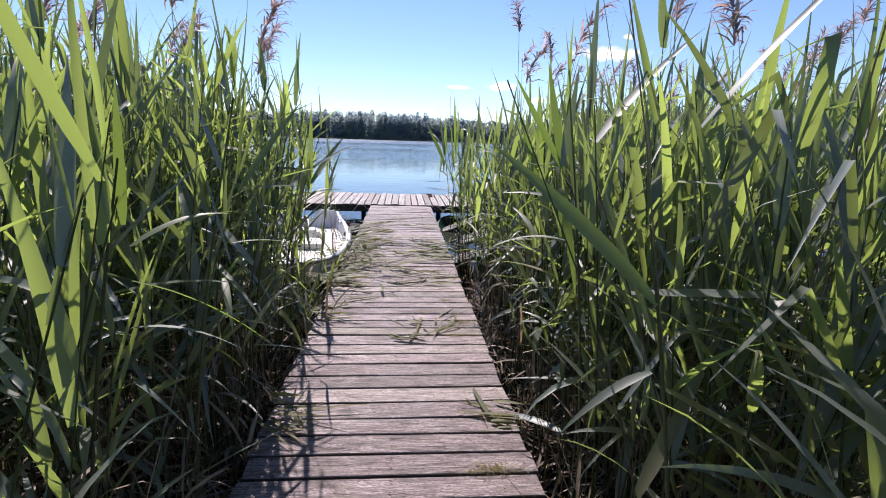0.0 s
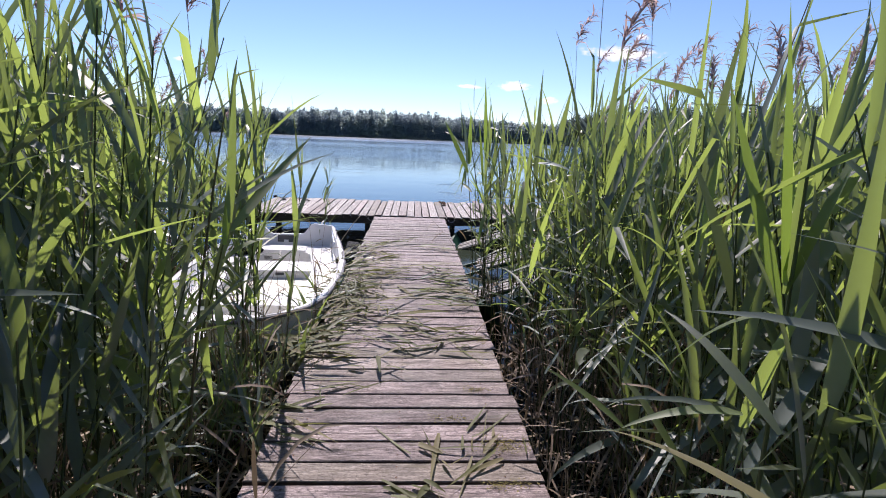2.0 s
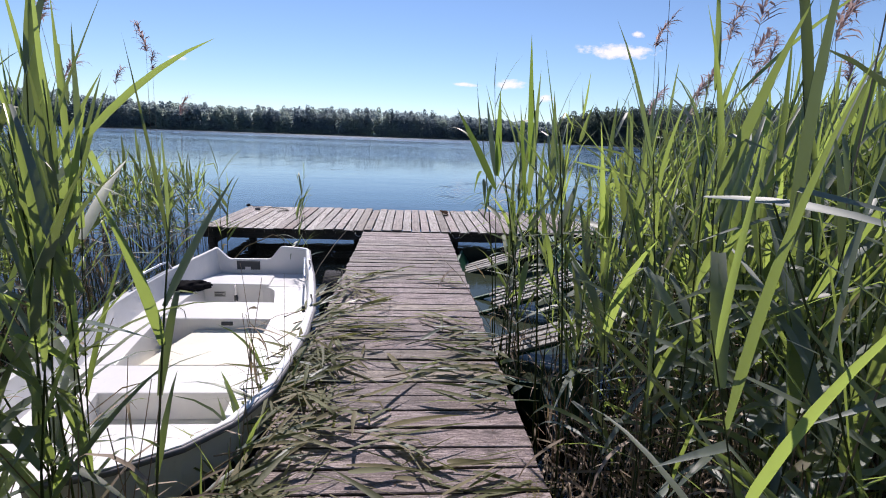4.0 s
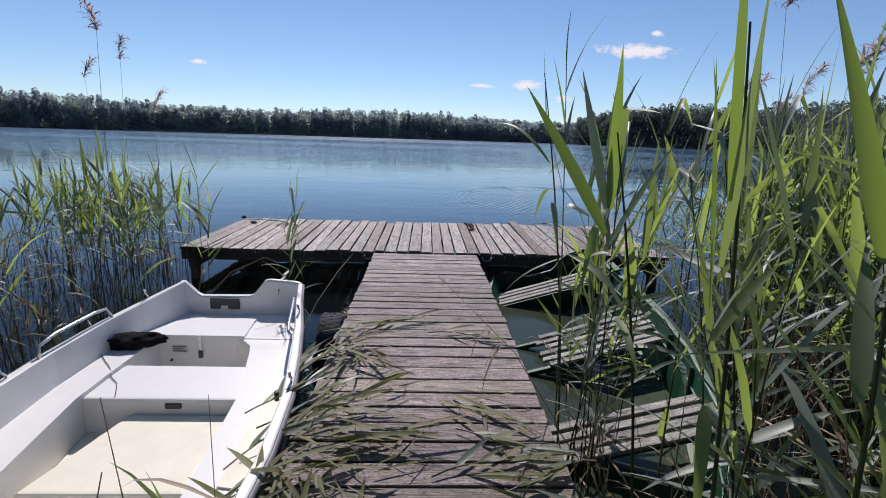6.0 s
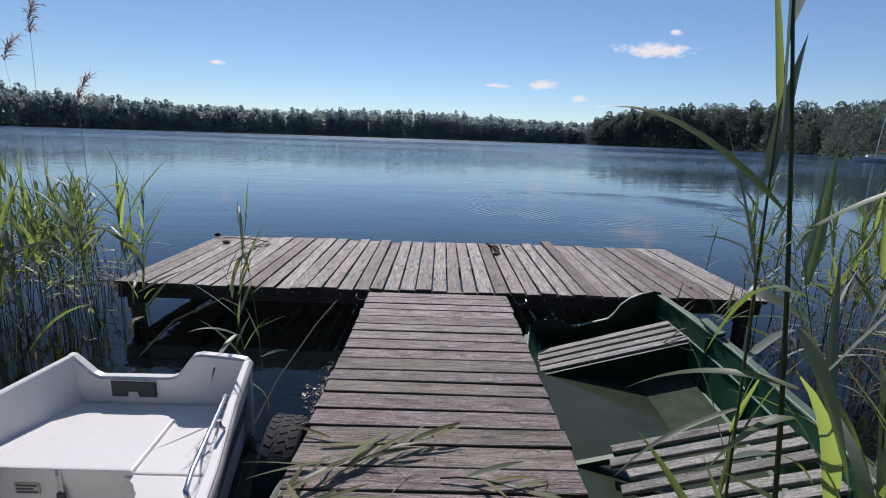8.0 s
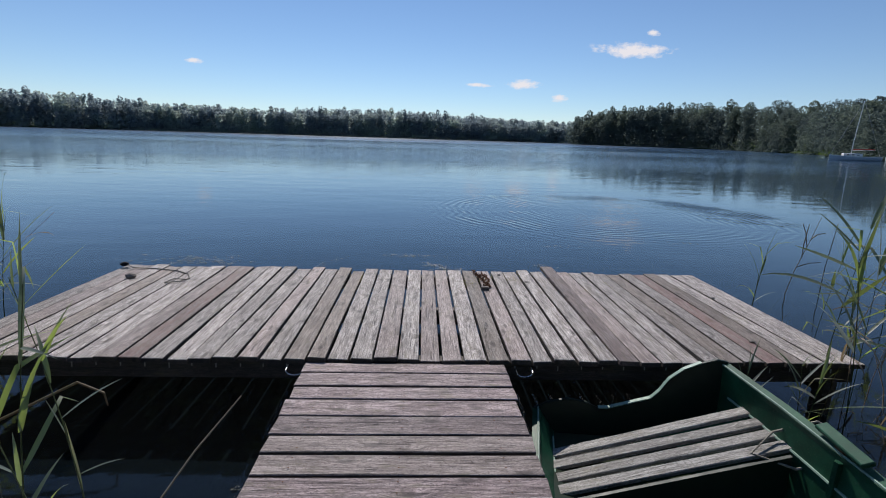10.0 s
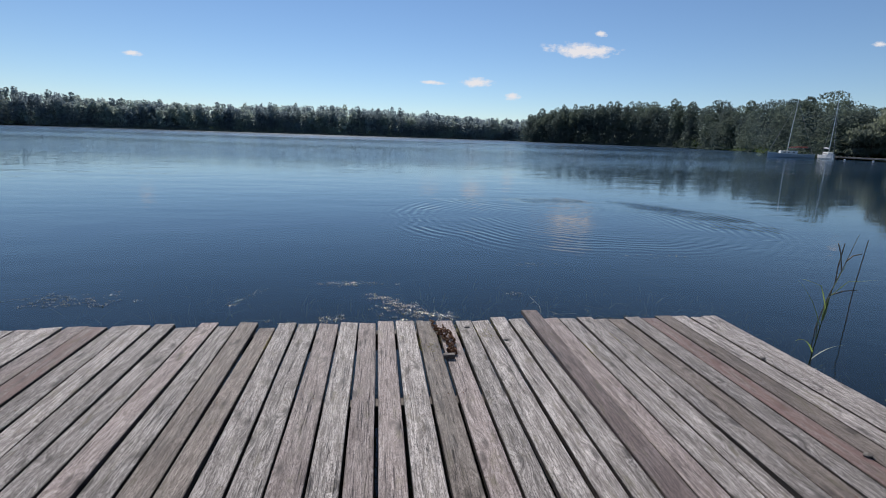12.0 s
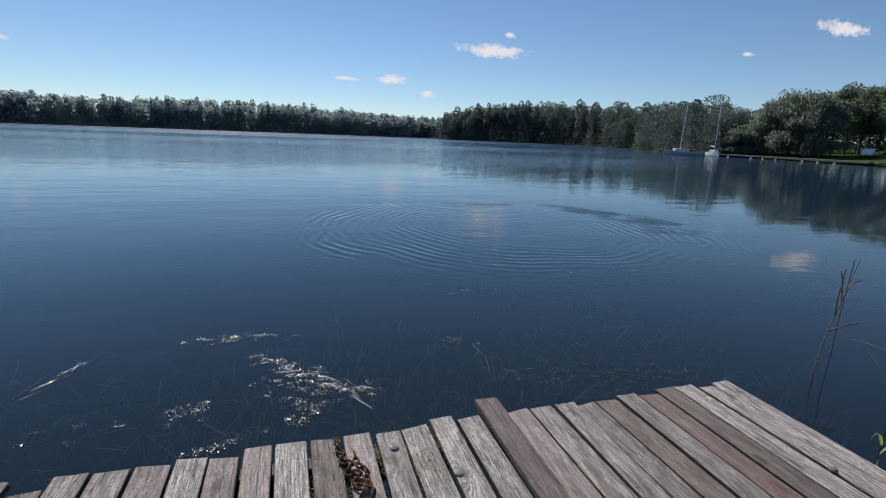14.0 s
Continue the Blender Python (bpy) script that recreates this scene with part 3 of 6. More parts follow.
# seen at y = 3000 m: x, z, width, height
for cx, cz, cw, ch in ((1235, 545, 640, 135), (1345, 640, 120, 60), (590, 330, 270, 90), (815, 255, 150, 70), (315, 312, 230, 40), (-1330, 390, 150, 50), (4230, 965, 860, 190), (3290, 690, 190, 50)):
    bmc = bmesh.new()
    bmc.faces.new([bmc.verts.new(p) for p in ((-cw / 2, 0, -ch / 2), (cw / 2, 0, -ch / 2), (cw / 2, 0, ch / 2), (-cw / 2, 0, ch / 2))])
    c = tagged(part("cloud", bmc, CLOUD), "small white fair-weather cloud in the sky", "cloud", kind="structure")
    c.location = (cx, 3000, cz)
    c.visible_shadow = False

# ---------------------------------------------------------------- the walkway
def plank_mesh(length, width, thick, seed, ragged=0.0):
    """A deck board: worn, chamfered top edges, ends sawn slightly askew."""
    rs = np.random.default_rng(seed)
    l, w, c = length / 2, width / 2, min(0.004, width * 0.05)
    e0, e1 = rs.uniform(-0.006, 0.006, 2)
    bm = bmesh.new()
    rows = []
    for x, sk in ((-l, e0), (-l + 0.0035, e0), (-l * 0.33, 0), (l * 0.33, 0), (l - 0.0035, e1), (l, e1)):
        end = abs(x) == l
        bow = rs.uniform(-0.0025, 0.0025) if not end else 0
        zt = 0 if not end else -c
        ring = [(-w, -thick), (-w, -c + (zt if end else 0)), (-w + c, zt), (w - c, zt), (w, -c + (zt if end else 0)), (w, -thick)]
        jag = rs.uniform(-ragged, ragged, 6) if abs(x) > l - 0.01 else np.zeros(6)
        rows.append([bm.verts.new((x + sk * (yy / w) + jag[q] * (1 if x > 0 else 0.1), yy + bow, zz)) for q, (yy, zz) in enumerate(ring)])
    for a, b in zip(rows, rows[1:]):
        for k in range(6):
            # sides, underside and ends go to the second, darker material
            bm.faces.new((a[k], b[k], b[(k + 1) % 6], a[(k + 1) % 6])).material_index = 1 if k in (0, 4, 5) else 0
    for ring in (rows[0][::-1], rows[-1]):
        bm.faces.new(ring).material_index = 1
    bmesh.ops.recalc_face_normals(bm, faces=list(bm.faces))
    return bm


EDGES = [10.795, 10.653, 10.479, 10.338, 10.156, 9.986, 9.841, 9.679, 9.512, 9.368, 9.195, 9.047, 8.898, 8.735, 8.573, 8.42, 8.257, 8.096]
EDGES += [8.096 - (8.096 - 4.106) * k / 25 for k in range(1, 25)]
EDGES += [4.106, 3.96, 3.80, 3.644, 3.498, 3.324, 3.167, 3.011, 2.853, 2.696, 2.532, 2.369, 2.226]
while EDGES[-1] > -3.5:
    EDGES.append(EDGES[-1] - 0.157)
walkway = thing("walkway", "weathered grey-brown plank walkway over reeds and water", "walkway", kind="structure")
plank_templates = {}
rs = np.random.default_rng(11)
RED_WALK = {(3.324, 3.167), (2.696, 2.532), (9.986, 9.841)}
for k, (y1, y0) in enumerate(zip(EDGES, EDGES[1:])):
    w = round((y1 - y0) * 200) / 200 - rs.choice([0.010, 0.014, 0.020])
    mat = WOOD_ROSE if (y1, y0) in RED_WALK or rs.random() < 0.03 else WOOD_BROWN if rs.random() < 0.1 else WOOD_WALK
    key = (round(w, 3), k % 3, mat.name)
    if key not in plank_templates:
        plank_templates[key] = mesh_of("plank", plank_mesh(1.345, w, 0.032, len(plank_templates)), mat)
        plank_templates[key].materials.append(TIMBER_DARK)      # dark sides: shade of the gaps put into the colour
    p = part("plank", plank_templates[key], None, walkway)
    p.matrix_local = pose(rs.normal(0, 0.006), (y0 + y1) / 2, -0.022 + rs.normal(0, 0.002), rs.normal(0, 0.5), rs.normal(0, 0.15), rs.choice([0, 180]) + rs.normal(0, 0.25))
for x in (-0.5, 0.0, 0.5):
    part("beam", box_bm(x - 0.04, x + 0.04, -3.5, 10.86, -0.20, -0.062, 0.006), TIMBER_DARK, walkway)
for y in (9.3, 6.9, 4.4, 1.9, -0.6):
    part("cross_beam", box_bm(-0.62, 0.62, y - 0.04, y + 0.04, -0.32, -0.204, 0.006), TIMBER_DARK, walkway)
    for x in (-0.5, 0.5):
        part("post", tube_bm([(x, y + 0.1, -1.6), (x, y + 0.1, -0.8), (x, y + 0.1, -0.07)], 0.055, 10), TIMBER_DARK, walkway)

# ---------------------------------------------------------------- the platform
FRONT = [-1.76, -1.603, -1.455, -1.298, -1.137, -0.988, -0.833, -0.68, -0.54, -0.385, -0.228, -0.061, 0.089, 0.237, 0.383, 0.551, 0.709, 0.865, 1.012, 1.176, 1.325,
         1.473, 1.621, 1.774, 1.931, 2.072, 2.215, 2.368, 2.523, 2.668, 2.82, 2.97, 3.115, 3.262]
while FRONT[0] > -3.15:
    FRONT.insert(0, FRONT[0] - 0.1565)
platform = thing("jetty_platform", "weathered grey plank swimming platform on posts", "jetty", kind="structure")
for k, (x0, x1) in enumerate(zip(FRONT, FRONT[1:])):
    proud = abs(x0 - 1.473) < 0.01
    red = abs(x0 - 2.523) < 0.01 or abs(x0 - 0.237) < 0.01 or abs(x0 - 0.089) < 0.01 or abs(x0 + 1.9165) < 0.02
    brown = abs(x0 - 0.551) < 0.01 or abs(x0 + 0.833) < 0.01 or abs(x0 - 1.621) < 0.01 or rs.random() < (0.30 if x0 > 1.7 else 0.10)
    gap = 0.018 if abs(x0 - 0.089) < 0.01 or abs(x0 - 0.237) < 0.01 else float(rs.choice([0.013, 0.016, 0.020]))
    y0, y1 = 10.80 + rs.normal(0, 0.003), (13.165 if proud else 13.045 + rs.normal(0, 0.020))
    rose = abs(x0 - 0.237) < 0.01 or abs(x0 - 0.089) < 0.01 or (k % 6 == 1 and not red)
    mat = WOOD_DARK if proud else WOOD_ROSE if rose else WOOD_RED if red else WOOD_BROWN if brown else WOOD
    p = part("plank", plank_mesh(y1 - y0, x1 - x0 - gap, 0.034, 300 + k, 0.004 if proud else 0.018), mat, platform)
    # dark sides and ends carry the shade between the boards
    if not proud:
        p.data.materials.append(TIMBER_DARK)
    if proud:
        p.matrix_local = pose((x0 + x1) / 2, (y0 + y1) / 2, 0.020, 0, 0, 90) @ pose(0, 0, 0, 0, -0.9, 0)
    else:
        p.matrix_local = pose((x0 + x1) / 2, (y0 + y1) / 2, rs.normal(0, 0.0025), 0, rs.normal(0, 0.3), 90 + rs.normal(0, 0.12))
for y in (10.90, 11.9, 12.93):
    part("beam", box_bm(-3.17, 3.24, y - 0.045, y + 0.045, -0.175, -0.036, 0.006), TIMBER_DARK, platform)
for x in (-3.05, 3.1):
    part("cross_beam", box_bm(x - 0.045, x + 0.045, 10.86, 12.98, -0.29, -0.178, 0.006), TIMBER_DARK, platform)
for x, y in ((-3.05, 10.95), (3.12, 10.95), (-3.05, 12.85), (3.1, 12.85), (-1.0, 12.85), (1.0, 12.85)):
    part("post", tube_bm([(x, y, -3.0), (x, y, -1.5), (x, y, -0.18)], 0.065, 10), TIMBER_DARK, platform)


def nail_heads(spots):
    """Small round nail heads, a few millimetres proud of the boards."""
    a = np.arange(6) * math.tau / 6
    v, f = [], []
    for x, y, z in spots:
        k = len(v)
        v += [(x + 0.0045 * math.cos(q), y + 0.0045 * math.sin(q), z) for q in a]
        f.append(tuple(range(k, k + 6)))
    me = bpy.data.meshes.new("nail_heads")
    me.from_pydata(v, [], f)
    me.materials.append(RUST)
    return me


tagged(part("nail_heads", nail_heads([(x + d, y, 0.0045) for x in FRONT[:-1] for d in (0.04, 0.11) for y in (10.90 + 0.006 * math.sin(x * 40), 11.9, 12.93 + 0.006 * math.sin(x * 31))]), None, platform), kind="stuff")
tagged(part("nail_heads", nail_heads([(x, y - d, -0.0175) for y in EDGES[:-1] for d in (0.04, 0.11) for x in (-0.5 + 0.006 * math.sin(y * 40), 0.0, 0.5)]), None, walkway), kind="stuff")
for k, x0 in enumerate(FRONT[1:-1]):
    part("nail", tube_bm([(x0 + 0.03, 10.792, -0.036), (x0 + 0.03, 10.790, -0.05 - 0.02 * rs.random())], 0.004, 5), ROPE, platform)

# ---------------------------------------------------------------- reeds
def leaf_strips(base, azim, elev, droop, length, width, rs, seg=6, fold=0.25, twist=None):
    """Long pointed leaves as folded strips: arrays over all leaves at once. Returns vertices (n, seg+1, 3, 3)."""
    n = len(length)
    s = np.linspace(0, 1, seg + 1)
    prof = np.array([np.interp(q, [0, 0.08, 0.25, 0.5, 0.75, 0.9, 1], [0.5, 0.85, 1.0, 0.82, 0.48, 0.22, 0.01]) for q in s])
    kink = np.where(rs.random(n) < 0.16, np.radians(rs.uniform(40, 110, n)), 0.0)
    ang = elev[:, None] - droop[:, None] * s[None, :] ** 1.6 - kink[:, None] * (s[None, :] > rs.uniform(0.25, 0.7, n)[:, None])
    step = length[:, None] / seg
    ca, sa = np.cos(azim), np.sin(azim)
    dx = np.cos(ang) * step
    dz = np.sin(ang) * step
    hx = np.concatenate([np.zeros((n, 1)), np.cumsum(dx[:, :-1], axis=1)], axis=1)
    hz = np.concatenate([np.zeros((n, 1)), np.cumsum(dz[:, :-1], axis=1)], axis=1)
    sway = (rs.normal(0, 0.05, n) * length)[:, None] * s[None, :] ** 2
    c = np.stack([base[:, 0, None] + hx * ca[:, None] - sway * sa[:, None], base[:, 1, None] + hx * sa[:, None] + sway * ca[:, None], base[:, 2, None] + hz], axis=2)
    tw = rs.normal(0, 0.5, n) if twist is None else twist
    tw = tw[:, None] * (0.3 + s[None, :])
    side = np.stack([-sa[:, None] * np.cos(tw), ca[:, None] * np.cos(tw), np.sin(tw)], axis=2)
    norm = np.stack([-np.sin(ang) * ca[:, None], -np.sin(ang) * sa[:, None], np.cos(ang)], axis=2)
    w = (width[:, None] * prof[None, :] / 2)[:, :, None]
    return np.stack([c - side * w + norm * w * fold, c, c + side * w + norm * w * fold], axis=2)


def strip_faces(n, seg):
    one = []
    for i in range(seg):
        for k in range(2):
            a = i * 3 + k
            one.append((a, a + 1, a + 4, a + 3))
    one = np.array(one)
    return (one[None] + (np.arange(n) * (seg + 1) * 3)[:, None, None]).reshape(-1, 4)


def stem_tubes(base, lean, height, radius, seg=5, sides=4):
    n = len(height)
    s = np.linspace(0, 1, seg + 1)
    c = np.stack([base[:, 0, None] + lean[:, 0, None] * s ** 1.8, base[:, 1, None] + lean[:, 1, None] * s ** 1.8, base[:, 2, None] + height[:, None] * s], axis=2)
    a = np.arange(sides) * math.tau / sides
    r = radius[:, None] * (1 - 0.65 * s)[None, :]
    ring = np.stack([np.cos(a), np.sin(a), np.zeros(sides)], axis=1)
    v = c[:, :, None, :] + r[:, :, None, None] * ring[None, None]
    one = []
    for i in range(seg):
        for k in range(sides):
            one.append((i * sides + k, i * sides + (k + 1) % sides, (i + 1) * sides + (k + 1) % sides, (i + 1) * sides + k))
    f = (np.array(one)[None] + (np.arange(n) * (seg + 1) * sides)[:, None, None]).reshape(-1, 4)
    return v.reshape(-1, 3), f


def stem_point(base, lean, height, s):
    return np.stack([base[:, 0] + lean[:, 0] * s ** 1.8, base[:, 1] + lean[:, 1] * s ** 1.8, base[:, 2] + height * s], axis=1)


def reed_set(xy, height, rs, leaves=9, low=0.30, size=1.0, lean_to=None, lean=0.10, wide=1.0):
    """Stems and leaves of a whole stand of reeds at the places xy."""
    n = len(xy)
    base = np.column_stack([xy, np.full(n, WATER_Z - 0.1)])
    height = height + 0.1
    ln = rs.normal(0, lean, (n, 2)) * height[:, None]
    if lean_to is not None:
        ln += lean_to * height[:, None]
    sv, sf = stem_tubes(base, ln, height, rs.uniform(0.0035, 0.0065, n))
    lv, cnt = [], 0
    side0 = rs.uniform(0, math.tau, n)
    for k in range(leaves):
        s = low + (0.99 - low) * (k + rs.uniform(0, 0.8, n)) / leaves
        top = np.clip(s, 0, 0.99)
        b = stem_point(base, ln, height, top)
        az = side0 + math.pi * (k % 2) + rs.normal(0, 0.7, n)
        high = (top - low) / (1 - low)
        el = np.radians(np.where(rs.random(n) < 0.42 - 0.36 * high, rs.normal(8, 20, n), rs.normal(46, 14, n)) + 30 * high)
        dr = np.abs(np.radians(rs.normal(34, 34, n))) * (1.25 - 1.0 * high)
        length = size * rs.uniform(0.30, 0.66, n) * (1.1 - 0.35 * np.abs(high - 0.55))
        lv.append(leaf_strips(b, az, el, dr, length, wide * size * np.where(rs.random(n) < 0.4, rs.uniform(0.030, 0.048, n), rs.uniform(0.016, 0.034, n)), rs))
        cnt += n
    # the rolled tip leaf stands nearly straight up
    b = stem_point(base, ln, height, np.full(n, 0.97))
    lv.append(leaf_strips(b, side0, np.radians(rs.normal(80, 6, n)), np.radians(rs.uniform(0, 25, n)), size * rs.uniform(0.22, 0.45, n), size * rs.uniform(0.010, 0.020, n), rs))
    cnt += n
    lv = np.concatenate(lv).reshape(-1, 3)
    return sv, sf, lv, strip_faces(cnt, 6), (base, ln, height)


def dry_set(xy, rs, hmax=1.4):
    """Last year's broken stems and hanging dead leaves low in the stand."""
    n = len(xy)
    base = np.column_stack([xy, np.full(n, WATER_Z - 0.1)])
    h = hmax * rs.uniform(0.18, 1.0, n) ** 1.3
    ln = rs.normal(0, 0.22, (n, 2)) * h[:, None]
    sv, sf = stem_tubes(base, ln, h, rs.uniform(0.003, 0.006, n), 3, 3)
    m = n * 2
    idx = rs.integers(0, n, m)
    b = stem_point(base[idx], ln[idx], h[idx], rs.uniform(0.3, 0.95, m))
    lv = leaf_strips(b, rs.uniform(0, math.tau, m), np.radians(rs.normal(10, 40, m)), np.radians(rs.uniform(40, 130, m)), rs.uniform(0.2, 0.45, m), rs.uniform(0.008, 0.02, m), rs, seg=4)
    return np.concatenate([sv, lv.reshape(-1, 3)]), np.concatenate([sf, strip_faces(m, 4) + len(sv)])


def plume_arrays(tips, rs, size=1.0):
    """Feathery seed heads that nod to one side."""
    vs = []
    for x, y, z in tips:
        side = rs.normal(0.4, 0.8)
        m = 70
        t = rs.uniform(0, 1, m)
        axis = np.column_stack([x + np.cos(side) * 0.10 * t ** 2 * size, y + np.sin(side) * 0.10 * t ** 2 * size, z + 0.20 * t * size])
        vs.append(leaf_strips(axis, side + rs.normal(0, 1.0, m), np.radians(rs.normal(45, 20, m)), np.radians(rs.uniform(60, 130, m)), size * rs.uniform(0.05, 0.12, m), size * rs.uniform(0.005, 0.014, m), rs, seg=3))
    v = np.concatenate(vs)
    return v.reshape(-1, 3), strip_faces(len(v), 3)


def scatter(rs, n, x0, x1, y0, y1, keep):
    out = []
    while len(out) < n:
        p = (rs.uniform(x0, x1), rs.uniform(y0, y1))
        if keep(*p):
            out.append(p)
    return np.array(out)


def in_white_boat(x, y):
    return 4.85 < y < 9.2 and -2.55 < x < -0.5


def in_green_boat(x, y):
    return 6.3 < y < 10.75 and 0.6 < x < 2.45


def stand(name, label, regions, seed, dry=0.5, plumes=0.05):
    """One reed bed. Regions: count, x0, x1, y0, y1, low height, high height, lean towards."""
    rs = np.random.default_rng(seed)
    parts = {"stems": ([], []), "leaves": ([], []), "dry": ([], []), "plume": ([], [])}

    def add(key, v, f):
        vs, fs = parts[key]
        fs.append(f + sum(len(a) for a in vs))
        vs.append(v)

    for n, x0, x1, y0, y1, h0, h1, lean, bare in regions:
        xy = scatter(rs, n, x0, x1, y0, y1, lambda x, y: bare or not (in_white_boat(x, y) or in_green_boat(x, y)))
        hgt = rs.uniform(h0, h1, n)
        sv, sf, lv, lf, (base, ln, hh) = reed_set(xy, hgt, rs, leaves=9, lean_to=np.array(lean), low=0.45, size=0.98)
        # no leaf hangs far in over the walkway
        per_leaf = lv.reshape(-1, 21, 3)
        per_leaf = per_leaf[(per_leaf[:, :, 0].min(axis=1) > 0.52) | (per_leaf[:, :, 0].max(axis=1) < -0.44)]
        lv, lf = per_leaf.reshape(-1, 3), strip_faces(len(per_leaf), 6)
        add("stems", sv, sf)
        add("leaves", lv, lf)
        if dry:
            dxy = scatter(rs, int(n * dry), x0, x1, y0, y1, lambda x, y: bare or not (in_white_boat(x, y) or in_green_boat(x, y)))
            add("dry", *dry_set(dxy, rs))
        k = int(n * plumes)
        if k:
            pick = rs.choice(n, k, replace=False)
            tall = rs.uniform(2.35, 2.95, k)
            pb, pl = base[pick], ln[pick] * 0.7
            v, f = stem_tubes(pb, pl, tall, np.full(k, 0.0045))
            add("dry", v, f)
            add("plume", *plume_arrays(stem_point(pb, pl, tall, np.ones(k)), rs, 1.35))
    top = tagged(new(name), label, "reeds", kind="stuff")
    for key, part_name, mat in (("stems", "stems", STEM), ("leaves", "leaves", LEAF), ("dry", "dead_stems", DRY), ("plume", "plumes", PLUME)):
        vs, fs = parts[key]
        if vs:
            part(part_name, arrays_mesh(part_name, np.concatenate(vs), np.concatenate(fs), mat), None, top)
    return top


stand("reed_bed", "dense green reeds beside the walkway and the white boat", [
    (118, -1.7, -0.80, -1.2, 3.2, 1.6, 2.25, (0.06, 0.0), False),
    (42, -1.6, -0.82, 2.4, 3.5, 1.7, 2.3, (0.03, 0.0), False),
    (28, -1.7, -0.95, 3.1, 3.7, 1.7, 2.3, (0.02, 0.0), False),
    (70, -3.5, -2.6, 5.2, 7.2, 1.8, 2.4, (0.0, 0.0), False),
    (6, -2.0, -0.95, 3.3, 4.3, 1.7, 2.25, (0.02, 0.0), False),
    (18, -0.98, -0.74, 1.0, 3.3, 1.3, 1.9, (0.05, 0.0), False),
    (7, -1.15, -0.88, 4.5, 4.88, 1.5, 2.0, (0.01, 0.0), True),
    (8, -1.55, -0.86, 4.4, 4.88, 1.4, 2.15, (0.02, 0.0), True),
    (8, -2.3, -0.90, 4.0, 4.7, 1.3, 2.1, (0.02, 0.0), True),
    (46, -2.6, -0.72, 3.9, 4.8, 0.25, 0.5, (0.0, 0.0), False),
    (6, -0.80, -0.70, 4.8, 6.2, 0.25, 0.4, (0.0, 0.0), True),
    (470, -4.2, -1.3, -0.8, 3.75, 1.6, 2.3, (0.02, 0.0), False),
    (80, -4.4, -2.4, 3.5, 5.2, 1.7, 2.3, (0.0, 0.0), False),
    (360, -8.0, -4.0, 0.5, 6.5, 1.8, 2.35, (0.0, 0.0), False),
    (260, -6.5, -2.75, 4.8, 8.3, 1.3, 1.9, (0.0, 0.0), False),
    (70, -7.5, -3.0, 8.3, 10.8, 0.9, 1.5, (0.0, 0.0), False),
    (40, -5.5, -3.4, 10.8, 12.0, 0.8, 1.3, (0.0, 0.0), False),
], 21, 2.4, 0.05)
stand("reed_bed", "dense green reeds beside the walkway and the green boat", [
    (240, 0.80, 1.7, -1.2, 3.3, 1.5, 2.05, (-0.02, 0.0), False),
    (74, 0.84, 1.7, 3.3, 5.0, 1.5, 1.95, (-0.02, 0.0), False),
    (32, 0.80, 1.6, 5.0, 6.0, 1.3, 1.9, (-0.02, 0.0), False),
    (66, 1.5, 2.6, 5.0, 6.2, 1.5, 2.1, (0.0, 0.0), False),
    (140, 2.3, 3.7, 5.4, 7.4, 1.6, 2.2, (0.0, 0.0), True),
    (8, 0.82, 1.02, 6.85, 7.2, 1.3, 1.95, (-0.02, 0.0), True),
    (5, 1.05, 1.4, 5.9, 6.6, 1.3, 1.9, (-0.02, 0.0), True),
    (5, 1.5, 2.6, 6.2, 7.4, 1.1, 1.8, (0.0, 0.0), True),
    (580, 1.3, 4.5, -0.8, 5.0, 1.55, 2.2, (-0.02, 0.0), False),
    (110, 2.45, 3.4, 7.0, 8.6, 1.4, 2.0, (0.0, 0.0), True),
    (190, 2.4, 4.8, 5.0, 6.4, 1.55, 2.2, (0.0, 0.0), False),
    (360, 4.3, 8.0, 0.5, 8.0, 1.75, 2.3, (0.0, 0.0), False),
    (200, 3.2, 6.0, 6.2, 8.0, 1.3, 1.95, (0.0, 0.0), False),
    (120, 3.0, 7.0, 8.4, 11.0, 1.0, 1.6, (0.0, 0.0), False),
    (8, 5.0, 6.8, 11.0, 12.8, 0.7, 1.1, (0.0, 0.0), False),
], 22, 2.4, 0.05)

REED_KINDS = {}


def reed(x, y, height=2.2, size=1.0, seed=0, turn=0.0, lean=0.0, label="tall green reed with long pointed leaves standing in the water"):
    """A single reed with its stem and leaves; a repeat of one of a few kinds."""
    key = (round(height, 1), round(size, 1), seed % 4)
    m = pose(x, y, WATER_Z - 0.1, 0, 0, turn) @ pose(0, 0, 0, 0, lean, 0)
    if key in REED_KINDS:
        return copy_thing(REED_KINDS[key], m)
    rs = np.random.default_rng(900 + len(REED_KINDS))
    sv, sf, lv, lf, _ = reed_set(np.zeros((1, 2)), np.array([height - 0.1]), rs, leaves=9, low=0.26, size=size, lean=0.05, wide=1.2 if size > 1.1 else 1.05)
    top = thing("reed", label, "reed", m, "single reeds in the water")
    lift = np.array([0, 0, 0.1 - WATER_Z])
    part("stem", arrays_mesh("stem", sv + lift, sf, STEM), None, top)
    per = 7 * 3
    one = strip_faces(1, 6)
    for k in range(len(lv) // per):
        part("leaf", arrays_mesh("leaf", lv[k * per:(k + 1) * per] + lift, one, LEAF), None, top)
    REED_KINDS[key] = top
    return top


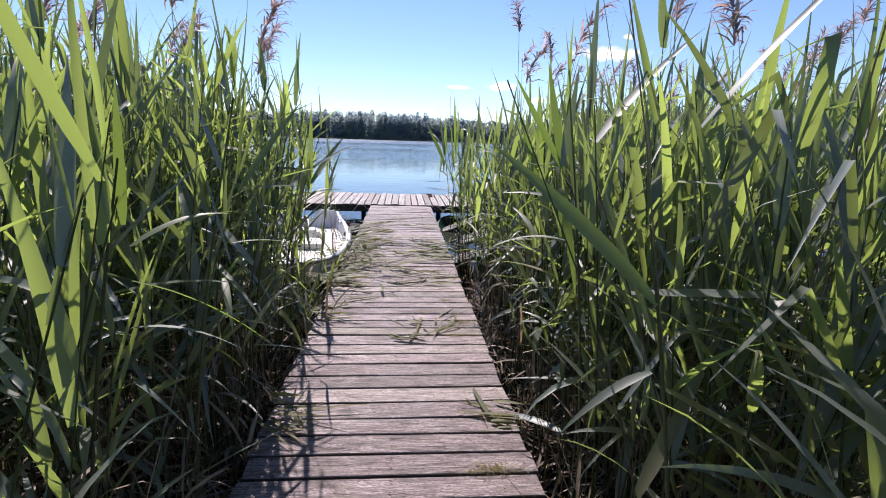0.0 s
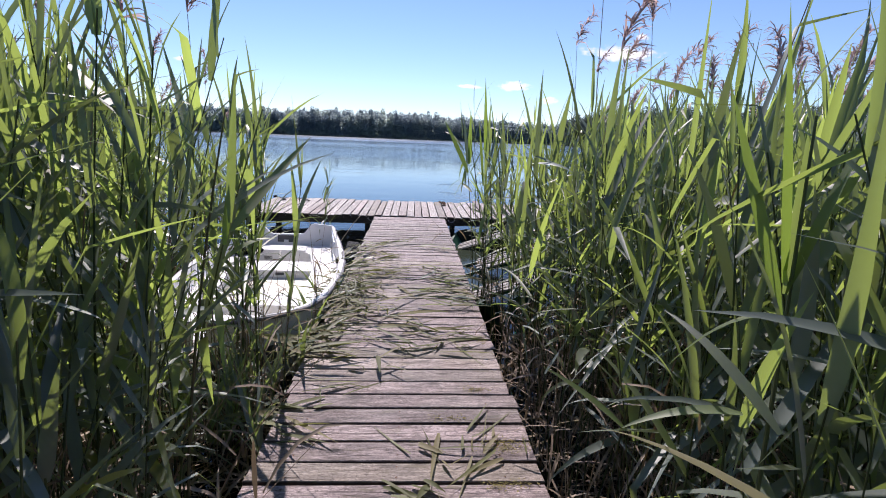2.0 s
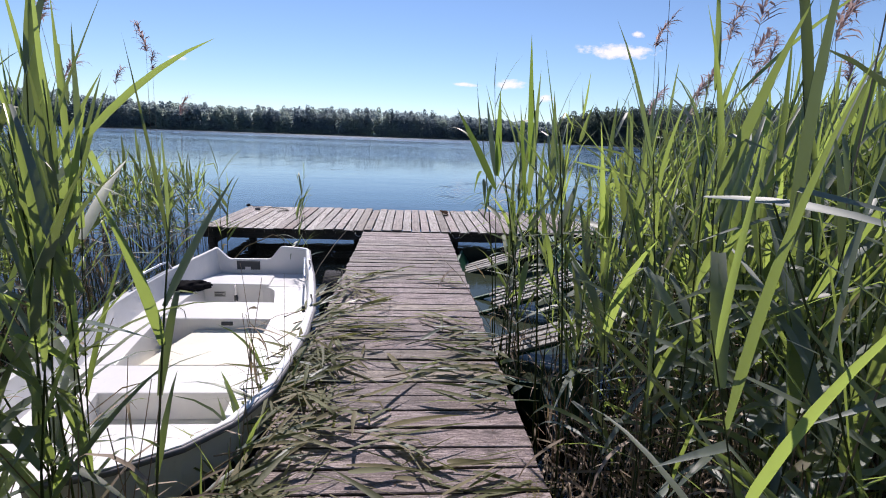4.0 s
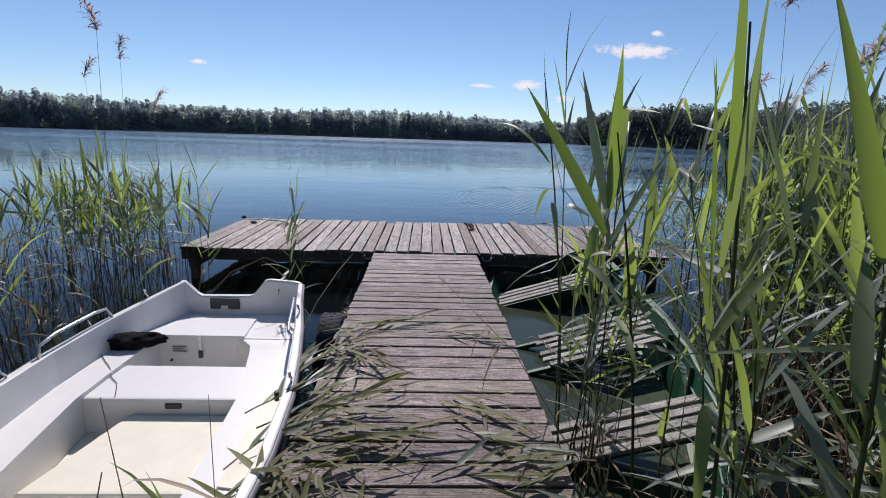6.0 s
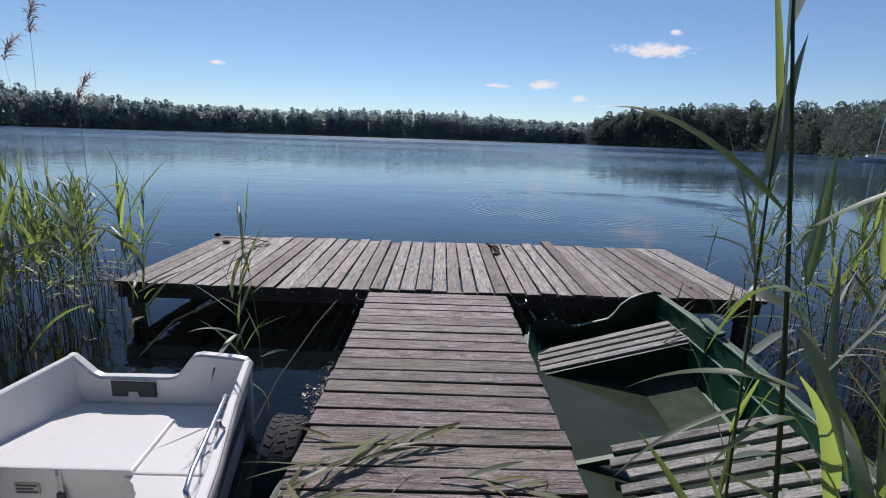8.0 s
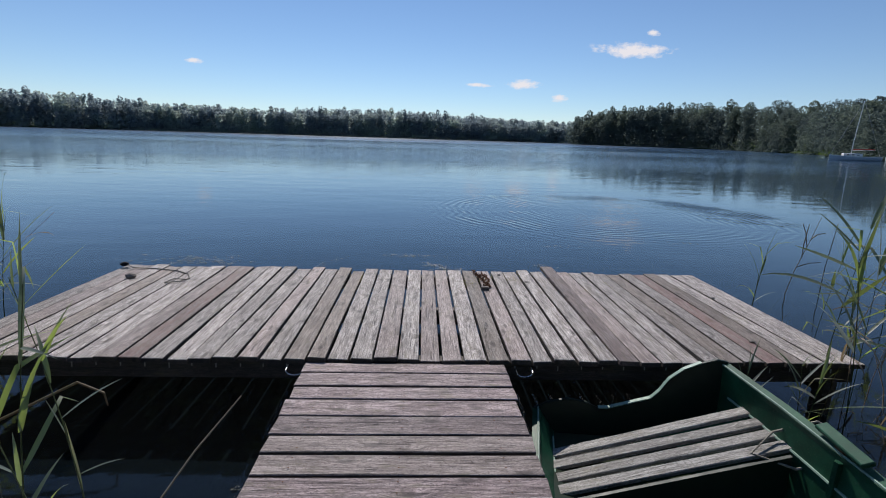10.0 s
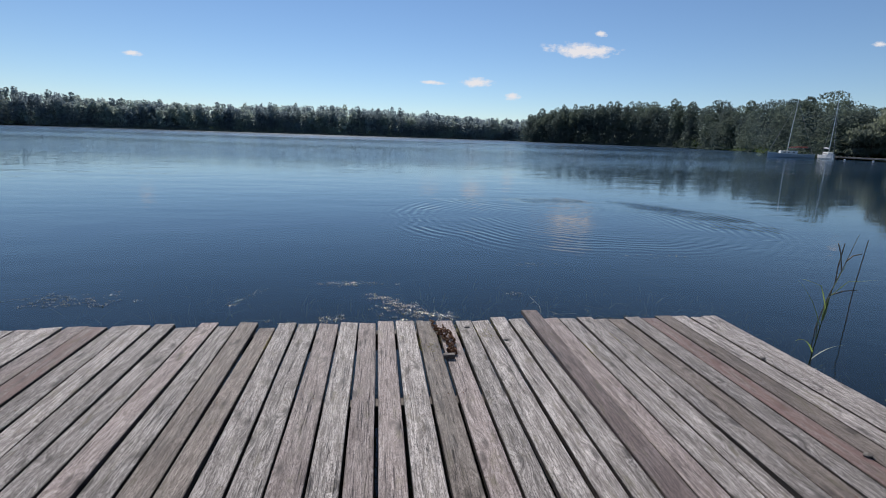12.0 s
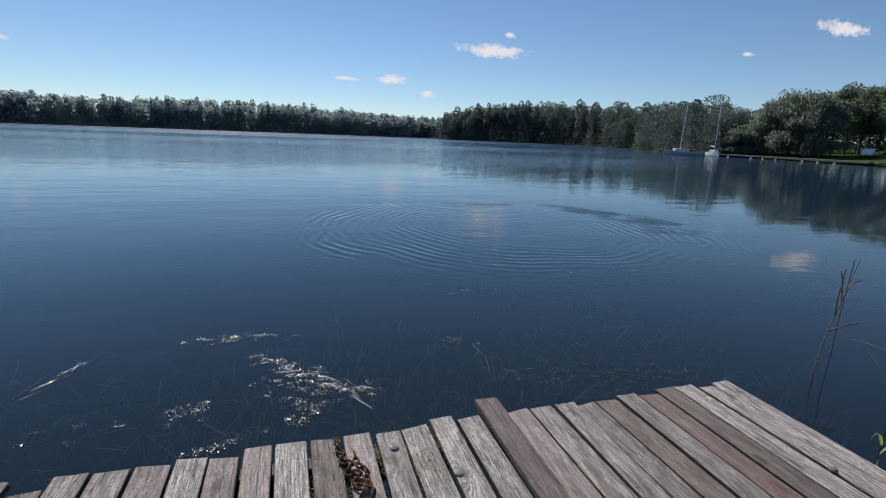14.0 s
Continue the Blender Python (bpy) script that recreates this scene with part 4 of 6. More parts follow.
SINGLE_REEDS = [  # x, y, height, leaf size, lean
    (0.88, 7.50, 2.5, 1.0, -2), (1.12, 7.15, 2.2, 1.0, 3), (1.30, 6.95, 2.3, 1.0, -4),
    (0.92, 7.00, 1.4, 1.0, -5), (1.05, 7.85, 1.1, 1.0, 6), (1.60, 6.90, 2.2, 1.0, 0), (1.75, 7.20, 2.0, 1.2, 2), (2.0, 6.8, 2.2, 1.0, 0),
    (1.5, 5.7, 2.4, 1.2, 0), (2.55, 7.9, 2.0, 1.2, 0), (2.7, 8.5, 1.8, 1.0, 3), (2.6, 9.3, 1.4, 1.0, 0), (2.85, 9.9, 1.3, 1.0, 0),
    (-1.40, 9.35, 1.5, 0.7, 1), (-1.32, 9.40, 1.2, 0.7, -4), (-1.28, 9.55, 1.5, 0.6, 2), (-2.62, 10.35, 1.2, 1.0, 0), (-2.75, 10.5, 1.5, 1.0, 3), (-3.0, 10.3, 1.3, 1.0, -3), (-3.3, 10.6, 1.4, 1.0, 2),
    (-3.5, 10.2, 1.5, 1.0, 0), (-3.1, 9.7, 1.2, 1.0, 0), (-3.4, 11.4, 1.2, 1.0, 0), (-3.7, 11.9, 1.2, 1.0, 2), (-4.0, 11.2, 1.4, 1.0, -2),
    (2.25, 10.62, 0.62, 0.5, 2), (2.62, 10.5, 0.62, 0.5, -4), (2.66, 10.6, 0.62, 0.5, 5), (3.44, 12.28, 1.05, 0.6, 0), (3.77, 11.84, 1.15, 0.6, 3), (3.92, 11.6, 1.15, 0.6, -4), (4.05, 11.3, 1.2, 0.6, 0), (3.86, 11.5, 0.9, 0.6, 6),
    (-0.82, 0.95, 2.2, 0.9, 2), (-0.86, 1.75, 2.2, 1.0, 3), (-0.84, 2.6, 2.0, 1.2, 4), (-0.9, 3.3, 2.2, 1.2, 0), (0.80, 0.85, 2.0, 0.9, -2), (0.86, 1.5, 2.4, 1.0, 0), (0.90, 2.15, 2.2, 1.0, 2),
    (1.25, 2.9, 2.2, 1.0, 4), (1.3, 3.7, 2.0, 1.0, 2), (1.3, 4.9, 2.2, 1.0, 0), (-0.82, 4.62, 1.8, 0.9, 4), (-1.05, 4.7, 2.0, 0.9, 3), (-1.4, 4.6, 2.0, 0.9, 0), (-2.2, 4.6, 2.2, 1.0, 2),
]
rs = np.random.default_rng(31)
for k, (x, y, hgt, size, lean) in enumerate(SINGLE_REEDS):
    reed(x, y, hgt, size, k, float(rs.uniform(0, 360)), lean)


def bent_leaf(a, b, width, sag, tilt, seg=8):
    """One long leaf from a to b, arched by sag and tilted about its length."""
    a, b = Vector(a), Vector(b)
    mid = (a + b) / 2 + Vector((0, 0, sag))
    rows = []
    for i in range(seg + 1):
        q = i / seg
        c = a * (1 - q) ** 2 + mid * 2 * q * (1 - q) + b * q * q
        d = ((mid - a) * (1 - q) + (b - mid) * q).normalized()
        side = d.cross(Vector((0, 0, 1)))
        side = side.normalized() if side.length > 0.05 else Vector((1, 0, 0))
        up = side.cross(d)
        w = width / 2 * float(np.interp(q, [0, 0.08, 0.28, 0.55, 0.8, 1], [0.4, 0.8, 1.0, 0.82, 0.42, 0.01]))
        t = radians(tilt) * (0.6 + 0.6 * q)
        s1 = side * math.cos(t) + up * math.sin(t)
        n1 = up * math.cos(t) - side * math.sin(t)
        rows += [c - s1 * w + n1 * w * 0.22, c, c + s1 * w + n1 * w * 0.22]
    return np.array([tuple(p) for p in rows])


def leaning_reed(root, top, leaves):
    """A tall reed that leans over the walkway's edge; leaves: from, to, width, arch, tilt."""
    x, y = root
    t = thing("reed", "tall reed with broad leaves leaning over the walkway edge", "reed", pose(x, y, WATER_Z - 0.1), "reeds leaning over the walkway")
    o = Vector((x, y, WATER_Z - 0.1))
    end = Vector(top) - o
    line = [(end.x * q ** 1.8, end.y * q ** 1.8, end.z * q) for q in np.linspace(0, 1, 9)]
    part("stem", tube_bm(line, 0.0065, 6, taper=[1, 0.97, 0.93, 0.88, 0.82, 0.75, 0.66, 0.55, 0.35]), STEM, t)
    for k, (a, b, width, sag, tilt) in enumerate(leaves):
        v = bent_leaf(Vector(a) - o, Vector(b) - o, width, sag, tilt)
        # two leaves in three take the sunlit copy
        part("leaf", arrays_mesh("leaf", v, strip_faces(1, 8), LEAF if k % 3 == 2 else LEAF_SUNLIT), None, t)


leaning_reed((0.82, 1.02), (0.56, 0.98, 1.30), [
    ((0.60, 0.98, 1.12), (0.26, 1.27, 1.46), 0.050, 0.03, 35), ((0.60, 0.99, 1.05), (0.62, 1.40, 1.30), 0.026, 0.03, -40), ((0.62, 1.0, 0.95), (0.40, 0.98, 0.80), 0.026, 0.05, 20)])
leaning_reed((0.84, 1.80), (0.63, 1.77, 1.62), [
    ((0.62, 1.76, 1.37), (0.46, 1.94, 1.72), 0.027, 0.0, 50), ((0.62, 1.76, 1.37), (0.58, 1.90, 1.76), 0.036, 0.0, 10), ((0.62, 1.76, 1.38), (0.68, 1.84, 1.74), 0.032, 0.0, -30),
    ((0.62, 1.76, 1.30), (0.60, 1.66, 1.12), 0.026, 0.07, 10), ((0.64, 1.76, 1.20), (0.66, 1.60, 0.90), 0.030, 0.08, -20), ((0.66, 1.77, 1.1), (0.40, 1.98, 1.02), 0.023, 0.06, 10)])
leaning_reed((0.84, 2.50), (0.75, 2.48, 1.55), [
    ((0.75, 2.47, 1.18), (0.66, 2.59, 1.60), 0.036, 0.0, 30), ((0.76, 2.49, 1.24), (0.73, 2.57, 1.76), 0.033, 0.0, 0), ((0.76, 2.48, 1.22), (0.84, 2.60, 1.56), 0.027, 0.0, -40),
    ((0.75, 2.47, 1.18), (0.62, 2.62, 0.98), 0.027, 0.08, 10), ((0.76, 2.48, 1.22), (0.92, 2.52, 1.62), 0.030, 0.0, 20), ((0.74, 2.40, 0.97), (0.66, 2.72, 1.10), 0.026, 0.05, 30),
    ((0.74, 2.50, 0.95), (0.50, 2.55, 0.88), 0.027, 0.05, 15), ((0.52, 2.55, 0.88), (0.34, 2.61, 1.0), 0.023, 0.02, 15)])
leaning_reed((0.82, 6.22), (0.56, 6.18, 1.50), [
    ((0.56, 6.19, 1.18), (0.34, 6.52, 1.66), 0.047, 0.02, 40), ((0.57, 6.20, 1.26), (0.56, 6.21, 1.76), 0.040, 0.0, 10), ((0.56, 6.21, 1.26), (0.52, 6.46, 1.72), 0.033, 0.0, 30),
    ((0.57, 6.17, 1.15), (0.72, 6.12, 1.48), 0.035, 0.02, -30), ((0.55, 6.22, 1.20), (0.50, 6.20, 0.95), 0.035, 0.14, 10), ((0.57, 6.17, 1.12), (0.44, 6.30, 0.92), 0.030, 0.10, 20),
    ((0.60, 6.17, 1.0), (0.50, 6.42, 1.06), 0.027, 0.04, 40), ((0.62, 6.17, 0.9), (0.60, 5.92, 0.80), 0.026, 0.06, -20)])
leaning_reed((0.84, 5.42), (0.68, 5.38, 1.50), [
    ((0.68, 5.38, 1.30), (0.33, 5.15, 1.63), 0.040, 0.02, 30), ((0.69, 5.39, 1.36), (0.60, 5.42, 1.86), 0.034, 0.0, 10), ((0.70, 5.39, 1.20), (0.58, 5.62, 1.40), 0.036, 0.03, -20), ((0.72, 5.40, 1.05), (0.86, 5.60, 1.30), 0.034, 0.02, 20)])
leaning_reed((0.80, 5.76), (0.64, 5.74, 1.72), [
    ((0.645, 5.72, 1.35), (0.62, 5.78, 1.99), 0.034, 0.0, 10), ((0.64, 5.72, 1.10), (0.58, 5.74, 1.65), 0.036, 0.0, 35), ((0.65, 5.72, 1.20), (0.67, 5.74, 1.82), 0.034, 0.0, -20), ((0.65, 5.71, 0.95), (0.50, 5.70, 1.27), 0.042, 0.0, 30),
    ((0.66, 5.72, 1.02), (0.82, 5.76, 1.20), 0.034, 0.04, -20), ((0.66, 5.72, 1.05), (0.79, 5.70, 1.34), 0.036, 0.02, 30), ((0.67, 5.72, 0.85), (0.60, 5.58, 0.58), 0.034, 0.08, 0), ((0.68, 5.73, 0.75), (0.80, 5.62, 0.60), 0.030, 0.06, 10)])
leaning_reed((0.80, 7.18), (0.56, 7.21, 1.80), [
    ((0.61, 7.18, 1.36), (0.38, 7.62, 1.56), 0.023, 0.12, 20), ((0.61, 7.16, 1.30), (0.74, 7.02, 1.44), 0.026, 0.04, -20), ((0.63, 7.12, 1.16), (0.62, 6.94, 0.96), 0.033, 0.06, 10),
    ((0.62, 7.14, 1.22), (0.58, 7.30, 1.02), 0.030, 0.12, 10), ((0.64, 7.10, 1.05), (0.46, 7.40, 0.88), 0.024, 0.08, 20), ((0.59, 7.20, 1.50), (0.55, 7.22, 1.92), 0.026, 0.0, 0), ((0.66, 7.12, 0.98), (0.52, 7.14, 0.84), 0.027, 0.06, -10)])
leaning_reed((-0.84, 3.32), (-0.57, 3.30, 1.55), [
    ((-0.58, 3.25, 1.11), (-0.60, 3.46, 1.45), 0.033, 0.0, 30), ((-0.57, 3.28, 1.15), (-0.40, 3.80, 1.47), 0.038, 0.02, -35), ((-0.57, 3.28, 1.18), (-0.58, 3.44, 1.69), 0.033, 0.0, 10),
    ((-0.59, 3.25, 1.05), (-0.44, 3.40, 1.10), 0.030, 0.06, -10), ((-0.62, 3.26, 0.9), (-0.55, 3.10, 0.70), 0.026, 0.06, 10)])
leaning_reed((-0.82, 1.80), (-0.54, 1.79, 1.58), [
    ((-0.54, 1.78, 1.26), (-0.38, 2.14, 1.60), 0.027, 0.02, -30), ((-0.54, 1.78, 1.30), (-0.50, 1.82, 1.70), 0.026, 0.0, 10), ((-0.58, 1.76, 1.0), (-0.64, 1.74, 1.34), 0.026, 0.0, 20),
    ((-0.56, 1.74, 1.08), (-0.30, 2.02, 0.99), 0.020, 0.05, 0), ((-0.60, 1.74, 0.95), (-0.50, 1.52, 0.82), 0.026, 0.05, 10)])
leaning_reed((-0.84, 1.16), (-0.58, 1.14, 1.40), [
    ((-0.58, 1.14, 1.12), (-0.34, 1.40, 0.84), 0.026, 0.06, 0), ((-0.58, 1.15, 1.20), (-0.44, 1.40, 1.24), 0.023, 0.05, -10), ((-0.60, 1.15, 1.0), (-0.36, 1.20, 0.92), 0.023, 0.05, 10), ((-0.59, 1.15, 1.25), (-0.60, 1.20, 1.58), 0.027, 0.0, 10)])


# fallen dead reeds matted between the standing stems
def dead_mat(label, n, x0, x1, y0, y1, seed):
    rs = np.random.default_rng(seed)
    xy = scatter(rs, n, x0, x1, y0, y1, lambda x, y: not (in_white_boat(x, y) or in_green_boat(x, y)))
    base = np.column_stack([xy, WATER_Z + rs.uniform(0.0, 0.14, n)])
    v = leaf_strips(base, rs.uniform(0, math.tau, n), np.radians(rs.normal(8, 16, n)), np.radians(rs.normal(12, 20, n)), rs.uniform(0.15, 0.6, n), rs.uniform(0.006, 0.022, n), rs, seg=4)
    tagged(new("dead_reeds", arrays_mesh("dead_reeds", v.reshape(-1, 3), strip_faces(n, 4), DRY)), label, "dead reeds", kind="stuff")


dead_mat("matted brown dead reeds lying below the white boat's reed bed", 2600, -3.2, -0.78, -1.2, 4.6, 61)
dead_mat("matted brown dead reeds lying below the green boat's reed bed", 2600, 0.78, 3.2, -1.2, 6.0, 62)


# cut reeds lying on the walkway
def litter(name, label, n, spots, seed, lengths=(0.3, 0.85), lift=0.05):
    rs = np.random.default_rng(seed)
    x0, x1, y0, y1, power = spots
    heaps = max(3, n // 14)
    hx, hy = x0 + (x1 - x0) * rs.uniform(0, 1, heaps) ** power, rs.uniform(y0, y1, heaps)
    way = rs.normal(0.1, 0.7, heaps)
    pick = rs.integers(0, heaps, n)
    x, y = hx[pick] + rs.normal(0, 0.10, n), hy[pick] + rs.normal(0, 0.11, n)
    x = np.clip(x, -0.76, 0.8)
    base = np.column_stack([x, y, -0.012 + rs.uniform(0, lift, n)])
    v = leaf_strips(base, way[pick] + rs.normal(0, 0.5, n) + math.pi * (rs.random(n) < 0.3), np.radians(rs.normal(3, 4, n)), np.radians(rs.normal(10, 6, n)), rs.uniform(*lengths, n), np.where(rs.random(n) < 0.4, rs.uniform(0.004, 0.010, n), rs.uniform(0.012, 0.036, n)), rs)
    v[..., 2] = np.where(np.abs(v[..., 0]) < 0.66, np.maximum(v[..., 2], -0.016), v[..., 2])
    v = v.reshape(-1, 3)
    tagged(new(name, arrays_mesh(name, v, strip_faces(n, 6), LITTER)), label, "cut reeds", kind="stuff")


litter("cut_reeds", "cut green and dry reed leaves heaped along the walkway edge", 330, (-0.74, -0.10, 4.6, 7.8, 1.7), 51, (0.14, 0.48), 0.10)
litter("cut_reeds", "cut reed leaves scattered across the planks", 40, (-0.45, 0.78, 5.0, 7.3, 1.0), 52, (0.2, 0.55), 0.02)
litter("cut_reeds", "small heap of cut reed leaves across the planks", 9, (-0.5, 0.12, 8.0, 8.5, 1.2), 54, (0.2, 0.45), 0.012)
litter("cut_reeds", "dry reed leaves scattered over the first planks", 110, (-0.7, 0.66, 1.2, 5.2, 1.4), 53, (0.10, 0.42), 0.012)


CUT_KINDS = []


def cut_reed(x, y, heading, kind, lift=0.0):
    """A cut reed lying across the planks: a stem with leaves on both sides."""
    m = pose(x, y, -0.012 + lift * 0.6, 0, -1.0 - 14 * lift, heading)
    while len(CUT_KINDS) <= kind:
        rs = np.random.default_rng(620 + len(CUT_KINDS))
        top = thing("cut_reed", "cut green reed with wilting leaves lying on the planks", "reed", None, "cut reeds on the walkway")
        length = rs.uniform(0.35, 0.6)
        line = [(length * q, 0.05 * math.sin(3 * q + len(CUT_KINDS)), 0.008 + 0.035 * q * (1.1 - q)) for q in np.linspace(0, 1, 7)]
        part("stem", tube_bm(line, 0.0045, 5, taper=[1, 0.95, 0.9, 0.8, 0.7, 0.5, 0.3]), STEM if len(CUT_KINDS) % 2 else DRY, top)
        n = 8
        q = np.linspace(0.25, 1.0, n)
        base = np.column_stack([np.interp(q, np.linspace(0, 1, 7), [p[i] for p in line]) for i in range(3)])
        side = np.where(np.arange(n) % 2 == 0, 1, -1) * np.radians(rs.uniform(10, 48, n)) * (1.1 - 0.8 * q)
        v = leaf_strips(base, side, np.radians(rs.uniform(0, 12, n)), np.radians(rs.uniform(8, 30, n)), rs.uniform(0.16, 0.34, n), rs.uniform(0.018, 0.038, n), rs)
        v[..., 2] = np.maximum(v[..., 2], 0.004)
        for k in range(n):
            part("leaf", arrays_mesh("leaf", v[k].reshape(-1, 3), strip_faces(1, 6), LITTER if k % 3 else LEAF), None, top)
        CUT_KINDS.append(top)
        if len(CUT_KINDS) - 1 == kind:
            top.matrix_basis = m
            return top
    return copy_thing(CUT_KINDS[kind], m)


for k, (x, y, heading, lift) in enumerate([
        (-0.72, 5.15, 25, 0.03), (-0.78, 5.45, -10, 0.04), (-0.70, 5.62, 40, 0.06), (-0.80, 5.85, 8, 0.05), (-0.74, 6.05, 52, 0.03), (-0.82, 6.15, -18, 0.07), (-0.72, 6.35, 20, 0.08), (-0.78, 6.55, 35, 0.04),
        (-0.70, 6.72, -5, 0.03), (-0.80, 6.95, 48, 0.06), (-0.70, 7.15, 15, 0.04), (-0.76, 7.3, 60, 0.05), (-0.72, 7.55, 28, 0.03), (-0.62, 7.85, 34, 0.02), (-0.1, 6.05, 5, 0.0),
        (0.05, 6.5, 22, 0.0), (0.15, 6.85, -15, 0.01), (0.85, 6.2, 165, 0.02), (0.82, 6.6, 195, 0.02), (0.80, 5.7, 170, 0.02), (-0.30, 5.5, -30, 0.0), (-0.48, 8.10, 34, 0.01), (0.02, 8.12, -6, 0.0), (0.80, 6.05, 176, 0.01), (0.84, 5.9, 186, 0.01),
        (-0.74, 5.3, 4, 0.05), (-0.70, 5.75, 30, 0.06), (-0.78, 6.25, 20, 0.05), (-0.74, 6.85, 10, 0.05), (-0.70, 7.4, 40, 0.04), (-0.72, 4.95, 36, 0.03)]):
    cut_reed(x - (0.1 if x < -0.5 else 0), y, heading + (14 if x < -0.5 else 0), k % 7 if k >= 7 else k, lift)


def plume_reed(x, y, height):
    """A bare old reed with a nodding seed head."""
    rs = np.random.default_rng(int(height * 100))
    top = thing("old_reed", "old dry reed with a nodding feathery plume", "reed", pose(x, y, WATER_Z - 0.1))
    line = [(0.02 * q * q, 0, height * q) for q in np.linspace(0, 1, 6)]
    part("stem", tube_bm(line, 0.005, 5, taper=[1, 0.9, 0.8, 0.7, 0.55, 0.4]), DRY, top)
    v, f = plume_arrays([(0.02, 0, height)], rs, 1.3)
    part("plume", arrays_mesh("plume", v, f, PLUME), None, top)


for x, y, hgt in ((-3.44, 11.0, 2.2), (-3.1, 8.0, 2.3), (-3.5, 7.2, 2.45)):
    plume_reed(x, y, hgt)

# ---------------------------------------------------------------- the white boat
STATIONS = [  # y, middle, half width, gunwale height
    (9.07, -1.725, 0.560, 0.085), (8.6, -1.705, 0.645, 0.075), (8.1, -1.672, 0.742, 0.065), (7.6, -1.625, 0.80, 0.06), (7.1, -1.56, 0.825, 0.065), (6.6, -1.50, 0.81, 0.075), (6.1, -1.455, 0.765, 0.09),
    (5.7, -1.43, 0.725, 0.105), (5.4, -1.42, 0.63, 0.12), (5.2, -1.43, 0.50, 0.13), (5.05, -1.45, 0.31, 0.137), (4.98, -1.46, 0.14, 0.14), (4.96, -1.465, 0.05, 0.14)]


def hull_at(y):
    ys = [s[0] for s in STATIONS][::-1]
    return [float(np.interp(y, ys, [s[k] for s in STATIONS][::-1])) for k in (1, 2, 3)]


def boat_shell(stations, outer, inner, lower=0):
    """A hull with thickness: outer and inner sections given as (share of the half width, height or None for the gunwale)."""
    bm = bmesh.new()
    rings = []
    for y, c, hw, zg in stations:
        prof = [(f, zg + d if near else d) for f, d, near in outer] + [(f, zg + d if near else d) for f, d, near in inner]
        right = [(c + f * hw, y, z) for f, z in prof]
        left = [(c - f * hw, y, z) for f, z in prof[::-1]]
        rings.append([bm.verts.new(p) for p in right + left])
    for a, b in zip(rings, rings[1:]):
        for k in range(len(a)):
            f = bm.faces.new((a[k], a[(k + 1) % len(a)], b[(k + 1) % len(a)], b[k]))
            f.material_index = int(k < lower or k >= len(a) - 1 - lower)
    for r in (rings[0], rings[-1]):
        bm.faces.new(r).material_index = int(lower > 0)
    bmesh.ops.triangulate(bm, faces=[f for f in bm.faces if len(f.verts) > 4])
    bmesh.ops.recalc_face_normals(bm, faces=list(bm.faces))
    return bm


white_boat = thing("rowing_boat", "white fibreglass rowing boat moored beside the walkway", "boat", pose(-1.5, 7.0, WATER_Z))
OUTER = [(0.0, -0.62, False), (0.45, -0.60, False), (0.76, -0.50, False), (0.90, -0.32, False), (0.965, -0.12, False), (0.985, -0.035, True), (1.0, -0.03, True), (1.0, -0.004, True), (0.99, 0.0, True)]
INNER = [(0.945, 0.0, True), (0.935, -0.006, True), (0.905, -0.13, False), (0.86, -0.30, False), (0.74, -0.44, False), (0.0, -0.455, False)]
# outer sides below the strake take the shaded hull colour
part("hull", boat_shell(STATIONS, OUTER, INNER, 4), GELCOAT, white_boat, world=True).data.materials.append(HULL_SHADED)


def wall_x(y, side, f=0.905):
    c, hw, _ = hull_at(y)
    return c + side * f * hw


def between(y0, y1, left, right, n=7):
    """Outline between two curves, counter-clockwise."""
    ys = np.linspace(y0, y1, n)
    return [(right(y), y) for y in ys] + [(left(y), y) for y in ys[::-1]]


def well_l(y):
    return float(np.interp(y, [5.6, 6.5, 7.45, 8.32], [-1.72, -1.98, -2.13, -2.12]))


def well_r(y):
    return float(np.interp(y, [5.6, 6.5, 7.45, 8.0, 8.15, 8.22, 8.27, 8.30, 8.318], [-0.98, -1.09, -1.17, -1.30, -1.34, -1.365, -1.40, -1.45, -1.52]))


DECK = -0.146
part("stern_deck", slab_bm(between(8.32, 9.045, lambda y: wall_x(y, -1), lambda y: wall_x(y, 1)), -0.46, lambda x, y: DECK - 0.105 * (y - 8.32), 0.012), GELCOAT, white_boat, world=True)
lid = part("hatch_lid", slab_bm([(-1.44, 8.305), (-1.52, 8.82), (-2.05, 8.82), (-2.16, 8.40), (-2.12, 8.305)], DECK - 0.052, lambda x, y: DECK + 0.024 - 0.105 * (y - 8.32), 0.012), GELCOAT, white_boat, world=True)
part("side_deck", slab_bm(between(6.5, 8.317, well_r, lambda y: wall_x(y, 1), 60), -0.46, DECK - 0.004, 0.014), GELCOAT, white_boat, world=True)
part("side_deck", slab_bm(between(6.5, 8.317, lambda y: wall_x(y, -1), well_l), -0.46, DECK - 0.004, 0.014), GELCOAT, white_boat, world=True)
part("thwart", slab_bm(between(7.45, 7.90, lambda y: well_l(y) + 0.003, lambda y: well_r(y) - 0.003), -0.455, DECK - 0.03, 0.016), GELCOAT, white_boat, world=True)
part("fore_thwart", slab_bm(between(6.12, 6.497, lambda y: wall_x(y, -1), lambda y: wall_x(y, 1)), -0.455, DECK - 0.002, 0.014), GELCOAT, white_boat, world=True)
part("fore_side_deck", slab_bm(between(5.70, 6.117, well_r, lambda y: wall_x(y, 1)), -0.455, DECK + 0.006, 0.012), GELCOAT, white_boat, world=True)
